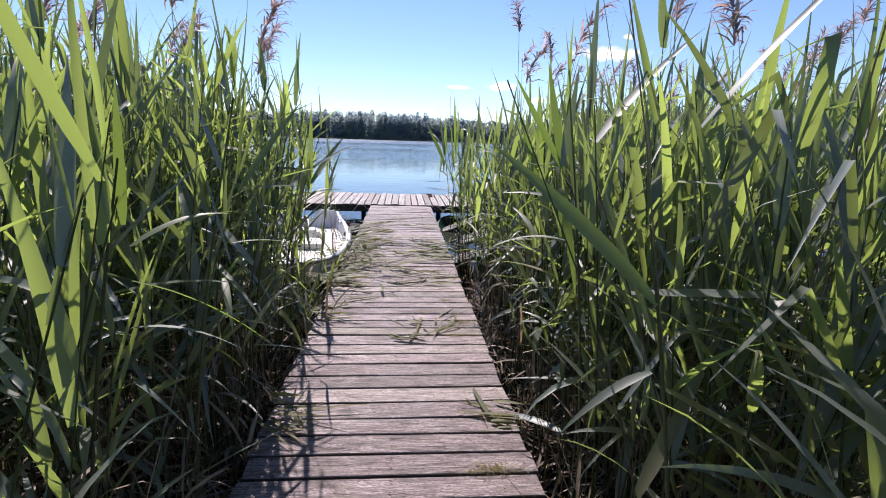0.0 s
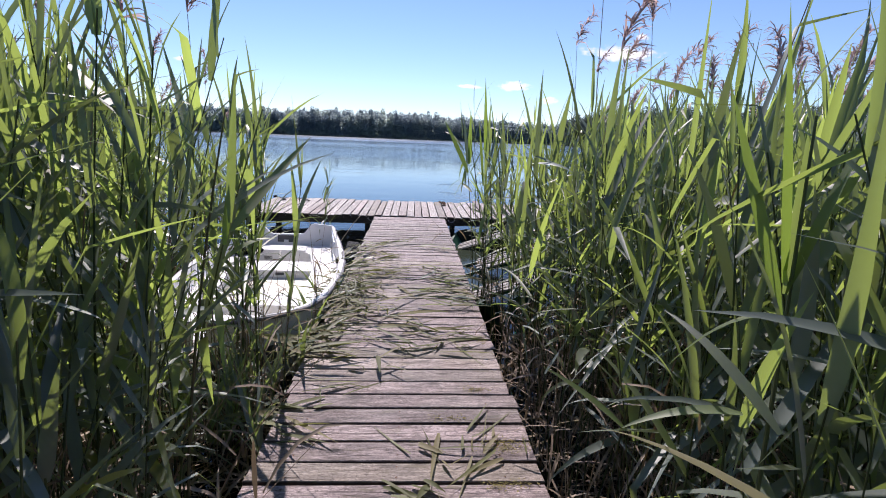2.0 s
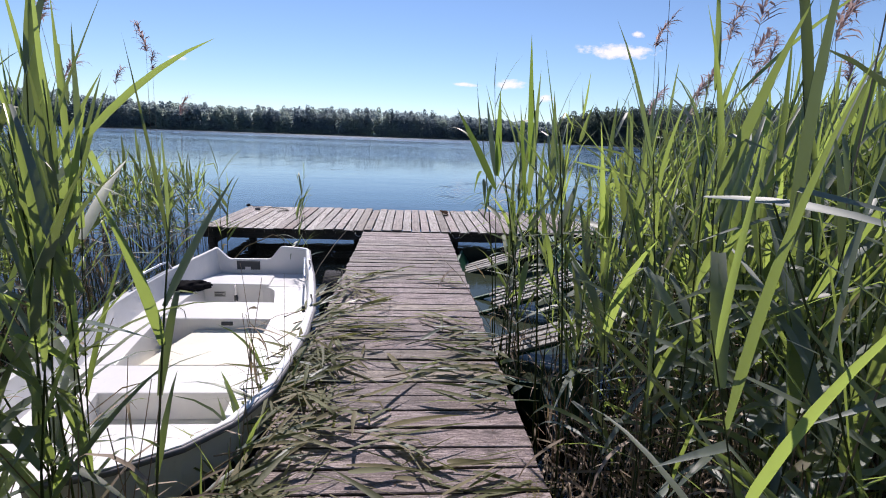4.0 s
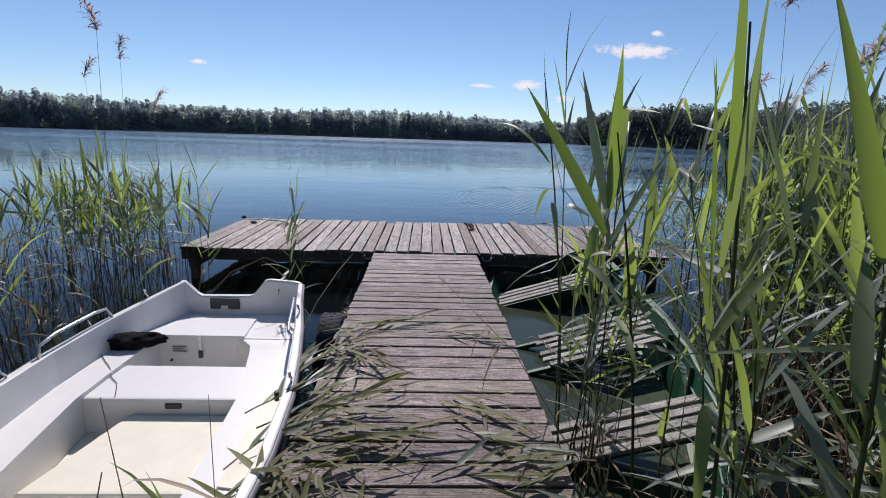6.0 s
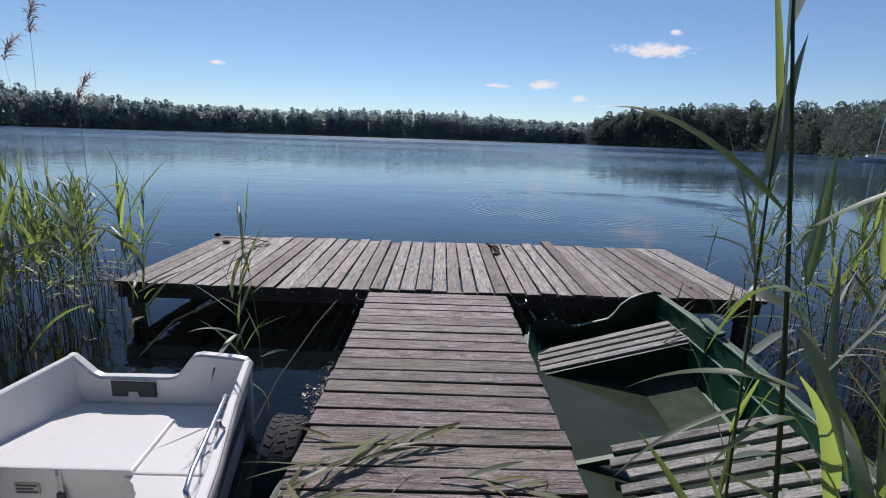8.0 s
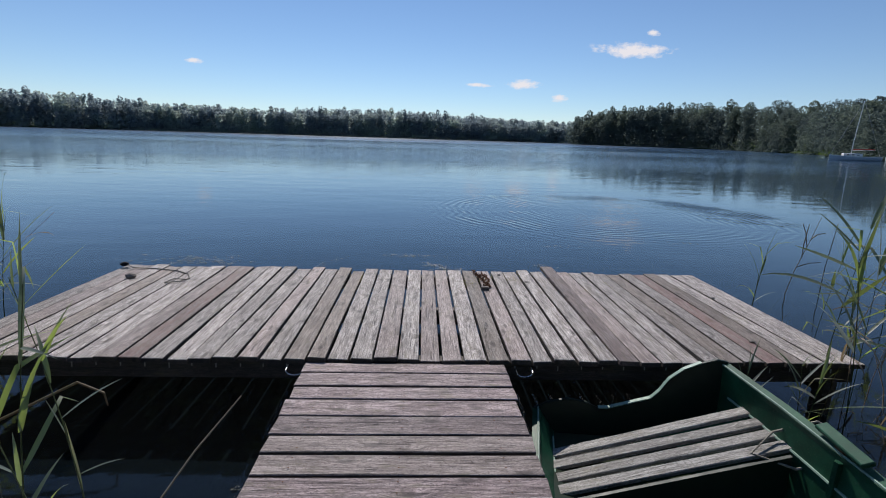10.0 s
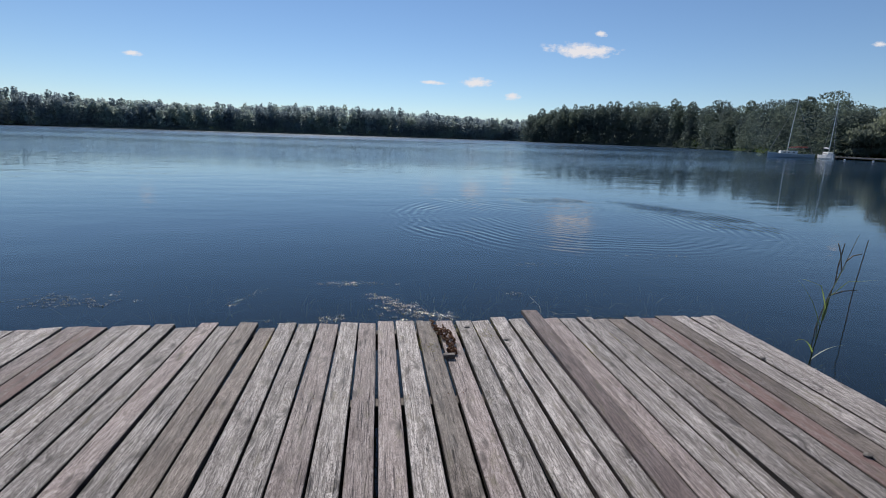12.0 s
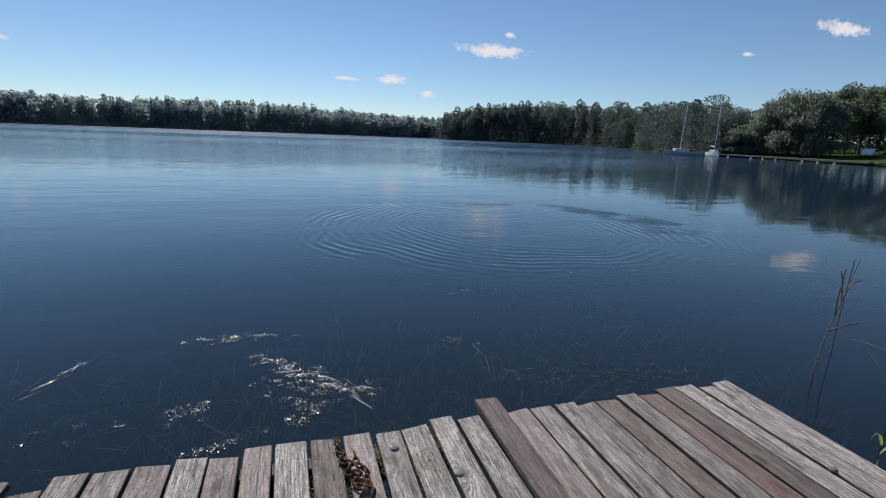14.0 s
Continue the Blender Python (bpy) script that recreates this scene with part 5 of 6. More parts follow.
part("fore_side_deck", slab_bm(between(5.70, 6.117, lambda y: wall_x(y, -1), well_l), -0.455, DECK + 0.006, 0.012), GELCOAT, white_boat, world=True)
part("fore_deck", slab_bm(between(5.06, 5.697, lambda y: wall_x(y, -1), lambda y: wall_x(y, 1)), -0.44, lambda x, y: DECK + 0.10 - 0.06 * (y - 5.0), 0.014), GELCOAT, white_boat, world=True)
part("floor_panel", slab_bm(between(7.903, 8.26, lambda y: well_l(y) + 0.004, lambda y: well_r(y) - 0.004), -0.455, -0.42, 0.01), CREAM, white_boat, world=True)
part("floor_panel", slab_bm(between(6.50, 7.447, lambda y: well_l(y) + 0.004, lambda y: well_r(y) - 0.004), -0.455, -0.41, 0.012), CREAM, white_boat, world=True)
# the slanting left edge follows the shadow line across the well
part("floor_locker", slab_bm([(-1.17, 6.74), (-1.19, 7.445), (-1.84, 7.445), (-1.99, 6.74)], -0.41, -0.275, 0.03, 3), CREAM, white_boat, "cream locker lid in the boat's well", world=True)
part("floor_panel", slab_bm(between(5.70, 6.117, lambda y: well_l(y) + 0.004, lambda y: well_r(y) - 0.004), -0.455, -0.33, 0.01), CREAM, white_boat, world=True)


def xz_plate(outline, y0, y1, bevel=0.0):
    """An upright plate: outline in x and z, between two y."""
    bm = bmesh.new()
    a = [bm.verts.new((x, y0, z)) for x, z in outline]
    b = [bm.verts.new((x, y1, z)) for x, z in outline]
    bm.faces.new(a)
    bm.faces.new(b[::-1])
    n = len(outline)
    for i in range(n):
        bm.faces.new((a[i], b[i], b[(i + 1) % n], a[(i + 1) % n]))
    bmesh.ops.recalc_face_normals(bm, faces=list(bm.faces))
    if bevel:
        bmesh.ops.bevel(bm, geom=[e for e in bm.edges if abs(e.verts[0].co.y - e.verts[1].co.y) < 1e-6], offset=bevel, segments=2, affect="EDGES")
    return bm


transom = part("transom", xz_plate([(-2.27, -0.55), (-1.18, -0.55), (-1.165, 0.06), (-1.19, 0.090), (-1.24, 0.100), (-1.46, 0.118), (-1.51, 0.108), (-1.62, -0.03), (-1.66, -0.045), (-2.10, -0.05), (-2.14, -0.03),
                                     (-2.25, 0.082), (-2.285, 0.087)], 9.05, 9.115, 0.012), GELCOAT, white_boat, world=True)
part("motor_pad", xz_plate([(-2.02, -0.17), (-1.93, -0.17), (-1.925, -0.135), (-1.86, -0.135), (-1.855, -0.17), (-1.75, -0.17), (-1.75, -0.066), (-2.02, -0.062)], 9.028, 9.049, 0.004), PADGREY, transom, "dark grey motor pad", world=True)
for side in (1, -1):
    line = [(c + side * hw * 1.008, y, zg - 0.022) for y, c, hw, zg in STATIONS]
    part("rub_strake", tube_bm(line, 0.016, 8), RUBBER_GREY, white_boat, "grey rubber rub strake", world=True, smooth=True)
# locker latch and its plate of printed text
part("latch", box_bm(-1.80, -1.775, 8.294, 8.303, -0.255, -0.12, 0.003), CHROME, white_boat, "steel toggle latch", world=True)
part("padlock", box_bm(-1.805, -1.77, 8.286, 8.304, -0.31, -0.245, 0.006, 2), PADGREY, white_boat, "dark padlock", world=True)
plate = part("label_plate", box_bm(-2.02, -1.90, 8.312, 8.319, -0.272, -0.212, 0.001), PAPER, white_boat, "small printed maker's plate", world=True)
for r in range(3):
    part("print_bar", box_bm(-2.01, -1.91 - 0.02 * (r == 1), 8.308, 8.3115, -0.263 + 0.018 * r, -0.255 + 0.018 * r), INK, plate, world=True)
part("drain_plug", tube_bm([(-2.03, 8.318, -0.34), (-2.03, 8.306, -0.34)], 0.012, 8), PADGREY, white_boat, world=True)
part("vent", box_bm(-1.62, -1.52, 7.436, 7.452, -0.238, -0.205, 0.003), PADGREY, white_boat, "dark vent slot", world=True)
# grab rails and rowlocks
part("grab_rail", tube_bm([(-0.965, 7.93, 0.05), (-0.985, 7.95, 0.078), (-1.01, 8.05, 0.088), (-1.115, 8.58, 0.092), (-1.135, 8.65, 0.085), (-1.135, 8.68, 0.06)], 0.011, 8), CHROME, white_boat, world=True, smooth=True)
part("grab_rail", tube_bm([(-2.385, 7.50, 0.055), (-2.40, 7.53, 0.13), (-2.405, 7.68, 0.15), (-2.405, 8.05, 0.15), (-2.395, 8.17, 0.14), (-2.375, 8.20, 0.06)], 0.012, 8), CHROME, white_boat, world=True, smooth=True)
for x, y in ((-0.775, 7.25), (-2.345, 8.62), (-2.375, 7.25), (-1.01, 8.35)):
    z = hull_at(y)[2]
    part("rowlock", tube_bm([(x, y, z - 0.01), (x, y, z + 0.02), (x, y - 0.03, z + 0.05), (x, y - 0.035, z + 0.085)], 0.009, 7), CHROME, white_boat, world=True)
pocket = part("pocket", slab_bm([(-0.83, 6.62), (-0.87, 7.40), (-0.99, 7.42), (-0.96, 6.64)], DECK - 0.02, DECK + 0.006), CREAM, white_boat, "moulded cream recess in the side deck", world=True)
part("oar_socket", tube_bm([(-0.82, 7.12, 0.02), (-0.82, 7.12, 0.075)], 0.014, 8), PADGREY, white_boat, world=True)


def lumpy(radius, seed, sub=3, rough=0.35, squash=(1, 1, 1)):
    bm = bmesh.new()
    bmesh.ops.create_icosphere(bm, subdivisions=sub, radius=radius)
    off = Vector((seed * 3.1, seed * 1.7, seed * 2.3))
    for v in bm.verts:
        d = noise.noise(v.co / radius * 1.3 + off) * rough + noise.noise(v.co / radius * 3.7 + off) * rough * 0.5
        v.co *= 1 + d
        v.co = Vector((v.co.x * squash[0], v.co.y * squash[1], v.co.z * squash[2]))
    return bm


jacket = part("crumpled_cloth", lumpy(0.15, 4, 4, 0.5, (1.2, 0.72, 0.42)), FABRIC, smooth=True)
jacket.matrix_world = pose(-2.20, 8.16, DECK + 0.035, 0, 0, 20)
tagged(jacket, "crumpled black cloth bag on the white boat's side deck", "bag")

tagged(part("cord", tube_bm([(-2.36, 8.0, DECK + 0.006), (-2.25, 7.88, DECK + 0.004), (-2.17, 7.80, DECK + 0.003), (-2.10, 7.70, -0.168), (-2.02, 7.63, -0.170), (-1.96, 7.52, -0.170), (-1.93, 7.46, -0.170)], 0.0025, 5), FABRIC), "thin black cord trailing from the cloth bag", "cord")

# old tyre as a fender between boat and walkway
def tyre():
    top = thing("tyre", "worn black car tyre hanging as a fender", "tyre", pose(-0.84, 8.62, -0.36, 0, 6, 4))
    bm = bmesh.new()
    prof = [(-0.085, 0.20), (-0.098, 0.25), (-0.09, 0.29), (-0.075, 0.302), (0.075, 0.302), (0.09, 0.29), (0.098, 0.25), (0.085, 0.20), (0.07, 0.21), (0.078, 0.26), (0, 0.285), (-0.078, 0.26), (-0.07, 0.21)]
    rings = [[bm.verts.new((w, r * math.cos(a), r * math.sin(a))) for w, r in prof] for a in np.linspace(0, math.tau, 40, endpoint=False)]
    for i in range(40):
        a, b = rings[i], rings[(i + 1) % 40]
        for k in range(len(prof)):
            bm.faces.new((a[k], b[k], b[(k + 1) % len(prof)], a[(k + 1) % len(prof)]))
    bmesh.ops.recalc_face_normals(bm, faces=list(bm.faces))
    part("carcass", bm, TYRE, top, smooth=True)
    block = None
    for i in range(36):
        for w in (-0.052, 0.0, 0.052):
            if block is None:
                block = mesh_of("tread_block", box_bm(-0.019, 0.019, -0.019, 0.019, 0.300, 0.305), TYRE)
            o = part("tread_block", block, None, top)
            o.matrix_local = pose(0, 0, 0, i * 10 + (5 if w else 0), 0, 0) @ pose(w, 0, 0, 0, 0, 25 if w >= 0 else -25)
    part("hanging_rope", tube_bm([(0.02, 0, 0.2), (0.06, 0.02, 0.28), (0.18, 0.02, 0.34), (0.24, 0.0, 0.33)], 0.006, 6), ROPE, top)


tyre()

# ---------------------------------------------------------------- the flooded green boat
green_boat = thing("sunken_boat", "half-sunken green wooden boat with slatted seats", "boat", pose(1.47, 10.615, -0.10, 0, 0, 173.7) @ pose(0, 0, 0, -1.0, 18.7, 0))
GST = [(0.0, 0.0, 0.62, 0.02), (0.5, 0.0, 0.69, 0.0), (1.2, 0.0, 0.75, -0.01), (2.0, 0.0, 0.77, -0.015), (2.8, 0.0, 0.73, -0.01), (3.5, 0.0, 0.60, 0.01), (4.0, 0.0, 0.42, 0.04), (4.35, 0.0, 0.20, 0.07), (4.5, 0.0, 0.04, 0.09)]
GO = [(0.0, -0.46, False), (0.78, -0.45, False), (0.90, -0.2, False), (0.985, -0.05, True), (1.03, -0.045, True), (1.035, 0.0, True)]
GI = [(0.96, 0.0, True), (0.955, -0.03, True), (0.87, -0.2, False), (0.75, -0.42, False), (0.0, -0.43, False)]
part("hull", boat_shell(GST, GO, GI), GREEN, green_boat)
# inner face turned from the sun: its shade is in the paint
part("transom", xz_plate([(-0.60, -0.44), (0.60, -0.44), (0.64, 0.02), (0.54, 0.045), (0.40, 0.035), (0.29, -0.02), (0.22, -0.09), (0.16, -0.105), (-0.12, -0.105), (-0.18, -0.07), (-0.26, 0.0), (-0.36, 0.045), (-0.48, 0.062), (-0.58, 0.062), (-0.64, 0.03)], -0.014, 0.014, 0.005), GREEN_SHADED, green_boat)
part("transom_cap", xz_plate([(0.22, -0.088), (0.16, -0.103), (-0.12, -0.103), (-0.18, -0.068), (-0.26, 0.002), (-0.36, 0.047), (-0.48, 0.064), (-0.48, 0.070), (-0.365, 0.053), (-0.265, 0.010), (-0.185, -0.060), (-0.122, -0.096), (0.16, -0.096), (0.22, -0.080)], -0.015, 0.015, 0.001), CHIPPED, green_boat, "pale chipped top edge")


def g_half(y):
    return float(np.interp(y, [s[0] for s in GST], [s[2] for s in GST]))


def slat_seat(y0, n, width, gap, z, f, low=None):
    """A seat of spaced slats; low: where its low end stops, as a share of the half width."""
    low = f if low is None else low
    part("seat_support", box_bm(-g_half(y0) * f + 0.02, g_half(y0) * f - 0.02, y0 + 0.05, y0 + 0.09, z - 0.06, z - 0.023), GREEN, green_boat)
    part("seat_support", box_bm(-g_half(y0) * f + 0.02, g_half(y0) * f - 0.02, y0 + n * (width + gap) - 0.1, y0 + n * (width + gap) - 0.06, z - 0.06, z - 0.023), GREEN, green_boat)
    for k in range(n):
        y = y0 + k * (width + gap) + width / 2
        x0, x1 = -g_half(y) * f, g_half(y) * (low + (0.05 * math.sin(k * 2.3) if low < f else 0))
        o = part("slat", plank_mesh(x1 - x0, width, 0.022, 700 + k), SLAT, green_boat)
        o.matrix_local = pose((x0 + x1) / 2 + rs.normal(0, 0.008), y, z + rs.normal(0, 0.003), 0, 0, rs.normal(0, 0.5))


slat_seat(0.225, 4, 0.076, 0.031, -0.15, 0.91)
slat_seat(1.74, 6, 0.066, 0.045, -0.13, 0.91, 0.36)
slat_seat(3.15, 4, 0.074, 0.032, -0.12, 0.90)
for side in (1, -1):
    part("stringer", tube_bm([(side * g_half(y) * 0.90, y, -0.17) for y in np.linspace(0.1, 4.2, 14)], 0.014, 5), GREEN, green_boat)
    part("stringer_edge", tube_bm([(side * g_half(y) * 0.885, y, -0.158) for y in np.linspace(0.1, 4.2, 14)], 0.007, 5), CHIPPED, green_boat, "pale worn edge of the stringer")
    part("gunwale_cap", tube_bm([(side * hw * 0.972, y, z + 0.003) for y, _, hw, z in GST[:-1]], 0.006, 6), CHIPPED, green_boat, "pale chipped gunwale edge")
    for y in (0.9, 1.45, 2.5, 3.0):
        part("rib", tube_bm([(side * g_half(y) * 0.94, y, -0.03), (side * g_half(y) * 0.855, y, -0.22), (side * g_half(y) * 0.74, y, -0.41)], 0.018, 5), GREEN, green_boat)
# dark panel: the shade below the stern seat put into its colour
part("bulkhead", xz_plate([(-0.52, -0.42), (0.52, -0.42), (0.60, -0.16), (-0.60, -0.16)], 0.655, 0.675), GREEN_SHADED, green_boat)
part("silt", slab_bm([(-0.52, 0.55), (-0.55, 2.8), (-0.3, 3.8), (0.3, 3.8), (0.55, 2.8), (0.52, 0.55)][::-1], -0.428, -0.40), SILT, green_boat, "grey-brown silt in the flooded hull")


def bilge_water(level):
    """The still, murky water that fills the low side of the hull."""
    bm = bmesh.new()
    rows = []
    for y in np.linspace(0.03, 4.1, 26):
        hw, zg = g_half(y), float(np.interp(y, [g[0] for g in GST], [g[3] for g in GST]))
        half = [(f * hw, zg + d if near else d) for f, d, near in GI]
        line = [green_boat.matrix_basis @ Vector((x, y, z)) for x, z in half + [(-x, z) for x, z in half[::-1]]]
        low = []
        for a, b in zip(line, line[1:]):
            if (a.z - level) * (b.z - level) < 0:
                low.append(a.lerp(b, (level - a.z) / (b.z - a.z)))
        if len(low) == 1:
            low.append(line[0] if line[0].z < level else line[-1])
        if len(low) >= 2:
            rows.append([bm.verts.new((p.x, p.y, level)) for p in (low[0], low[-1])])
    for a, b in zip(rows, rows[1:]):
        bm.faces.new((a[0], a[1], b[1], b[0]))
    bmesh.ops.recalc_face_normals(bm, faces=list(bm.faces))
    return bm


part("bilge_water", bilge_water(WATER_Z + 0.006), MURK, green_boat, "murky green water inside the hull", world=True)
part("rowlock_bar", box_bm(-0.76, -0.70, 0.72, 1.02, 0.02, 0.045, 0.005), GREEN, green_boat)
part("rowlock_bar", box_bm(-0.755, -0.705, 0.84, 0.90, -0.02, 0.02, 0.004), RUST, green_boat)
mooring = tagged(part("mooring_rope", tube_bm([(2.30, 10.02, 0.02), (2.26, 9.95, 0.05), (2.2, 9.98, 0.07), (2.0, 10.02, -0.02), (1.85, 9.95, -0.10), (2.02, 9.85, -0.12), (2.25, 9.75, 0.02), (2.24, 9.6, -0.10), (2.2, 9.5, -0.25)], 0.007, 6), ROPE),
                 "thin grey mooring rope on the green boat", "rope")

# ---------------------------------------------------------------- things on the platform
def chain_pile():
    top = thing("chain", "rusty iron chain lying on the platform's outer edge", "chain", pose(0.73, 12.7, 0.004))
    pts = [(-0.06, 0.33), (-0.035, 0.28), (-0.06, 0.23), (-0.02, 0.19), (-0.045, 0.14), (0.0, 0.10), (-0.03, 0.05), (0.03, 0.03), (0.0, -0.03), (0.04, -0.07), (0.01, -0.12), (0.05, -0.16), (0.02, -0.2),
           (0.06, -0.22), (0.04, -0.26), (0.0, -0.24), (0.02, -0.28), (0.06, -0.29), (0.05, -0.18), (0.07, -0.12), (0.05, -0.05), (0.06, 0.01), (0.02, 0.08), (0.02, 0.15)]
    link = None
    for k, ((x, y), (x1, y1)) in enumerate(zip(pts, pts[1:])):
        steps = max(1, int(math.hypot(x1 - x, y1 - y) / 0.03))
        for q in range(steps):
            u = (q + 0.5) / steps
            if link is None:
                link = mesh_of("link", tube_bm([(0.024 * math.cos(a) , 0.013 * math.sin(a), 0) for a in np.linspace(0, math.tau, 12, endpoint=False)], 0.0055, 6, closed=True), RUST)
            o = part("link", link, None, top)
            o.matrix_local = pose(x + (x1 - x) * u, y + (y1 - y) * u, 0.012 + 0.02 * (k > 17) + 0.006 * ((k + q) % 2), 75 * ((k + q) % 2) + rs.normal(0, 12), 0, math.degrees(math.atan2(y1 - y, x1 - x)))
    part("end_block", box_bm(-0.04, 0.04, -0.36, -0.32, 0, 0.03, 0.004), WOOD_BROWN, top)


chain_pile()
coil = [(-3.14, 12.98, 0.03), (-3.0, 12.9, 0.01), (-2.75, 12.88, 0.009), (-2.5, 12.82, 0.009), (-2.33, 12.7, 0.009), (-2.25, 12.55, 0.009), (-2.30, 12.42, 0.012), (-2.42, 12.40, 0.010), (-2.38, 12.5, 0.018), (-2.25, 12.48, 0.02)]
tagged(part("rope", tube_bm(coil, 0.006, 6), ROPE), "thin pale rope lying across the platform corner", "rope")
knob = part("mooring_cleat", lumpy(0.038, 9, 2, 0.5, (1.2, 0.8, 0.7)), BLACK)
knob.matrix_world = pose(-3.13, 12.97, 0.028)
tagged(knob, "black mooring cleat on the platform's outer corner", "cleat")
rock = part("stone", lumpy(0.042, 3, 3, 0.3, (1.2, 0.8, 0.6)), STONE)
rock.matrix_world = pose(-2.83, 12.55, 0.024)
tagged(rock, "fist-sized grey stone lying on the platform", "stone")
for k, (x, y) in enumerate(((2.66, 11.15), (2.98, 12.2), (1.2, 12.62), (0.95, 12.88))):
    o = part("stone", lumpy(0.018, 20 + k, 2, 0.3, (1.2, 1, 0.6)), STONE)
    o.matrix_world = pose(x, y, 0.01)
    tagged(o, "small grey pebble lying on the platform planks", "stone")
for x in (-0.74, 0.80):
    hoop = [(x + 0.055 * math.cos(a), 10.73, -0.05 + 0.035 * math.sin(a)) for a in np.linspace(math.pi * 1.02, math.tau * 0.99, 9)]
    tagged(part("wire_loop", tube_bm([(hoop[0][0], 10.80, -0.045)] + hoop + [(hoop[-1][0], 10.80, -0.045)], 0.004, 5), CHROME), "pale wire loop under the platform's front edge", "wire")

# ---------------------------------------------------------------- moored yachts and landing stage
def yacht(x, y, turn, length, mast, hull_mat, label):
    top = thing("sailing_yacht", label, "yacht", pose(x, y, WATER_Z, 0, 0, turn), "moored yachts")
    st = [(-0.5, 0, 0.11, 0.85), (-0.25, 0, 0.15, 0.8), (0.05, 0, 0.16, 0.82), (0.3, 0, 0.11, 0.92), (0.45, 0, 0.04, 1.02), (0.5, 0, 0.006, 1.08)]
    st = [(a * length, 0, w * length, z) for a, _, w, z in st]
    part("hull", boat_shell(st, [(0, -0.4, False), (0.6, -0.25, False), (0.93, 0.25, False), (1.0, 0.0, True)], [(0.93, 0.0, True), (0.9, -0.05, True), (0.0, -0.05, True)]), hull_mat, top)
    part("stripe", boat_shell([(a, c, w * 1.01, z) for a, c, w, z in st], [(0.985, -0.12, True), (1.0, -0.11, True), (1.0, -0.05, True)], [(0.98, -0.05, True)]), WHITEHULL, top)
    cabin = part("cabin", slab_bm([(-0.09 * length, -0.12 * length), (0.09 * length, -0.12 * length), (0.06 * length, 0.24 * length), (-0.06 * length, 0.24 * length)], 0.8, 1.35, 0.12), WHITEHULL, top)
    for s in (-1, 1):
        for q in (-0.06, 0.04, 0.14):
            part("porthole", box_bm(s * 0.088 * length - 0.02, s * 0.088 * length + 0.02, q * length, (q + 0.05) * length, 1.0, 1.18, 0.02), INK, cabin)
    part("mast", tube_bm([(0, 0.08 * length, 0.8), (0, 0.08 * length - 0.1, mast * 0.5), (0, 0.08 * length - 0.35, mast)], 0.09, 8, taper=[1, 0.95, 0.6]), CHROME, top)
    part("boom", tube_bm([(0, 0.07 * length, 1.9), (0, -0.38 * length, 2.0)], 0.06, 6), CHROME, top)
    part("furled_sail", tube_bm([(0, 0.05 * length, 2.0), (0, -0.15 * length, 2.1), (0, -0.36 * length, 2.08)], 0.12, 7), WHITEHULL if hull_mat is WHITEHULL else REDCANVAS, top)
    for a, b in (((0, 0.49 * length, 1.05), (0, 0.08 * length - 0.33, mast * 0.97)), ((0, -0.49 * length, 0.9), (0, 0.08 * length - 0.35, mast))):
        part("stay", tube_bm([a, b], 0.02, 4), CHROME, top)


yacht(79.2, 94.2, 70, 7.8, 10.6, BLUEHULL, "blue-hulled sailing yacht with white deck at the mooring")
yacht(85.1, 92.0, 150, 6.4, 10.4, WHITEHULL, "white sailing yacht moored at the landing stage")
stage = thing("landing_stage", "long low grey landing stage by the moorings", "jetty", kind="structure")
p0, p1 = Vector((87.5, 93.0, 0)), Vector((86.5, 63.0, 0))
p2 = Vector((104, 58, 0))
for a, b in ((p0, p1), (p1, p2)):
    d = (b - a).normalized()
    s = d.cross(Vector((0, 0, 1))) * 0.9
    part("deck", slab_bm([tuple((a - s).xy), tuple((a + s).xy), tuple((b + s).xy), tuple((b - s).xy)][::-1], WATER_Z + 0.35, WATER_Z + 0.6, 0.02), CONCRETE, stage)
    m = int((b - a).length / 3.5)
    for k in range(m + 1):
        q = a + (b - a) * (k / m) - s * 0.8
        part("pile", tube_bm([(q.x, q.y, -3), (q.x, q.y, WATER_Z + 0.345)], 0.14, 8), TIMBER_DARK, stage)
for k in range(9):
    q = p0 + (p1 - p0) * ((k + 0.5) / 9)
    o = part("mooring_buoy", lumpy(0.17, 60 + k, 2, 0.05), WHITEHULL, smooth=True)
    o.matrix_world = pose(q.x - 4.0 - (k % 3), q.y, WATER_Z + 0.12)
    tagged(o, "small white mooring buoy floating by the stage", "buoy", "mooring buoys")

def parked_car(bearing, r, turn, paint, label):
    """A small hatchback, far off on the lawn."""
    x, y = (float(c) for c in polar(bearing, r))
    top = thing("car", label, "car", pose(x, y, float(ground_height(bearing, r)) + 0.02, 0, 0, turn), "")
    side = [(-2.0, 0.35), (1.95, 0.35), (2.0, 0.75), (1.2, 0.95), (0.75, 1.40), (-1.2, 1.45), (-1.9, 0.98)]
    part("body", xz_plate(side, -0.82, 0.82, 0.05), paint, top)
    for s in (-1, 1):
        part("window", xz_plate([(-1.6, 0.98), (1.0, 0.96), (0.65, 1.32), (-1.15, 1.36)], s * 0.83 - 0.006, s * 0.83 + 0.006), BLACK, top)
        for wx in (-1.25, 1.25):
            wheel = part("wheel", tube_bm([(wx, s * 0.72, 0.31), (wx, s * 0.86, 0.31)], 0.31, 14), BLACK, top)
            part("rim", tube_bm([(wx, s * 0.865, 0.31), (wx, s * 0.875, 0.31)], 0.19, 10), CHROME, wheel)


parked_car(57.7, 113, 200, WHITEHULL, "white car parked on the lakeside lawn")

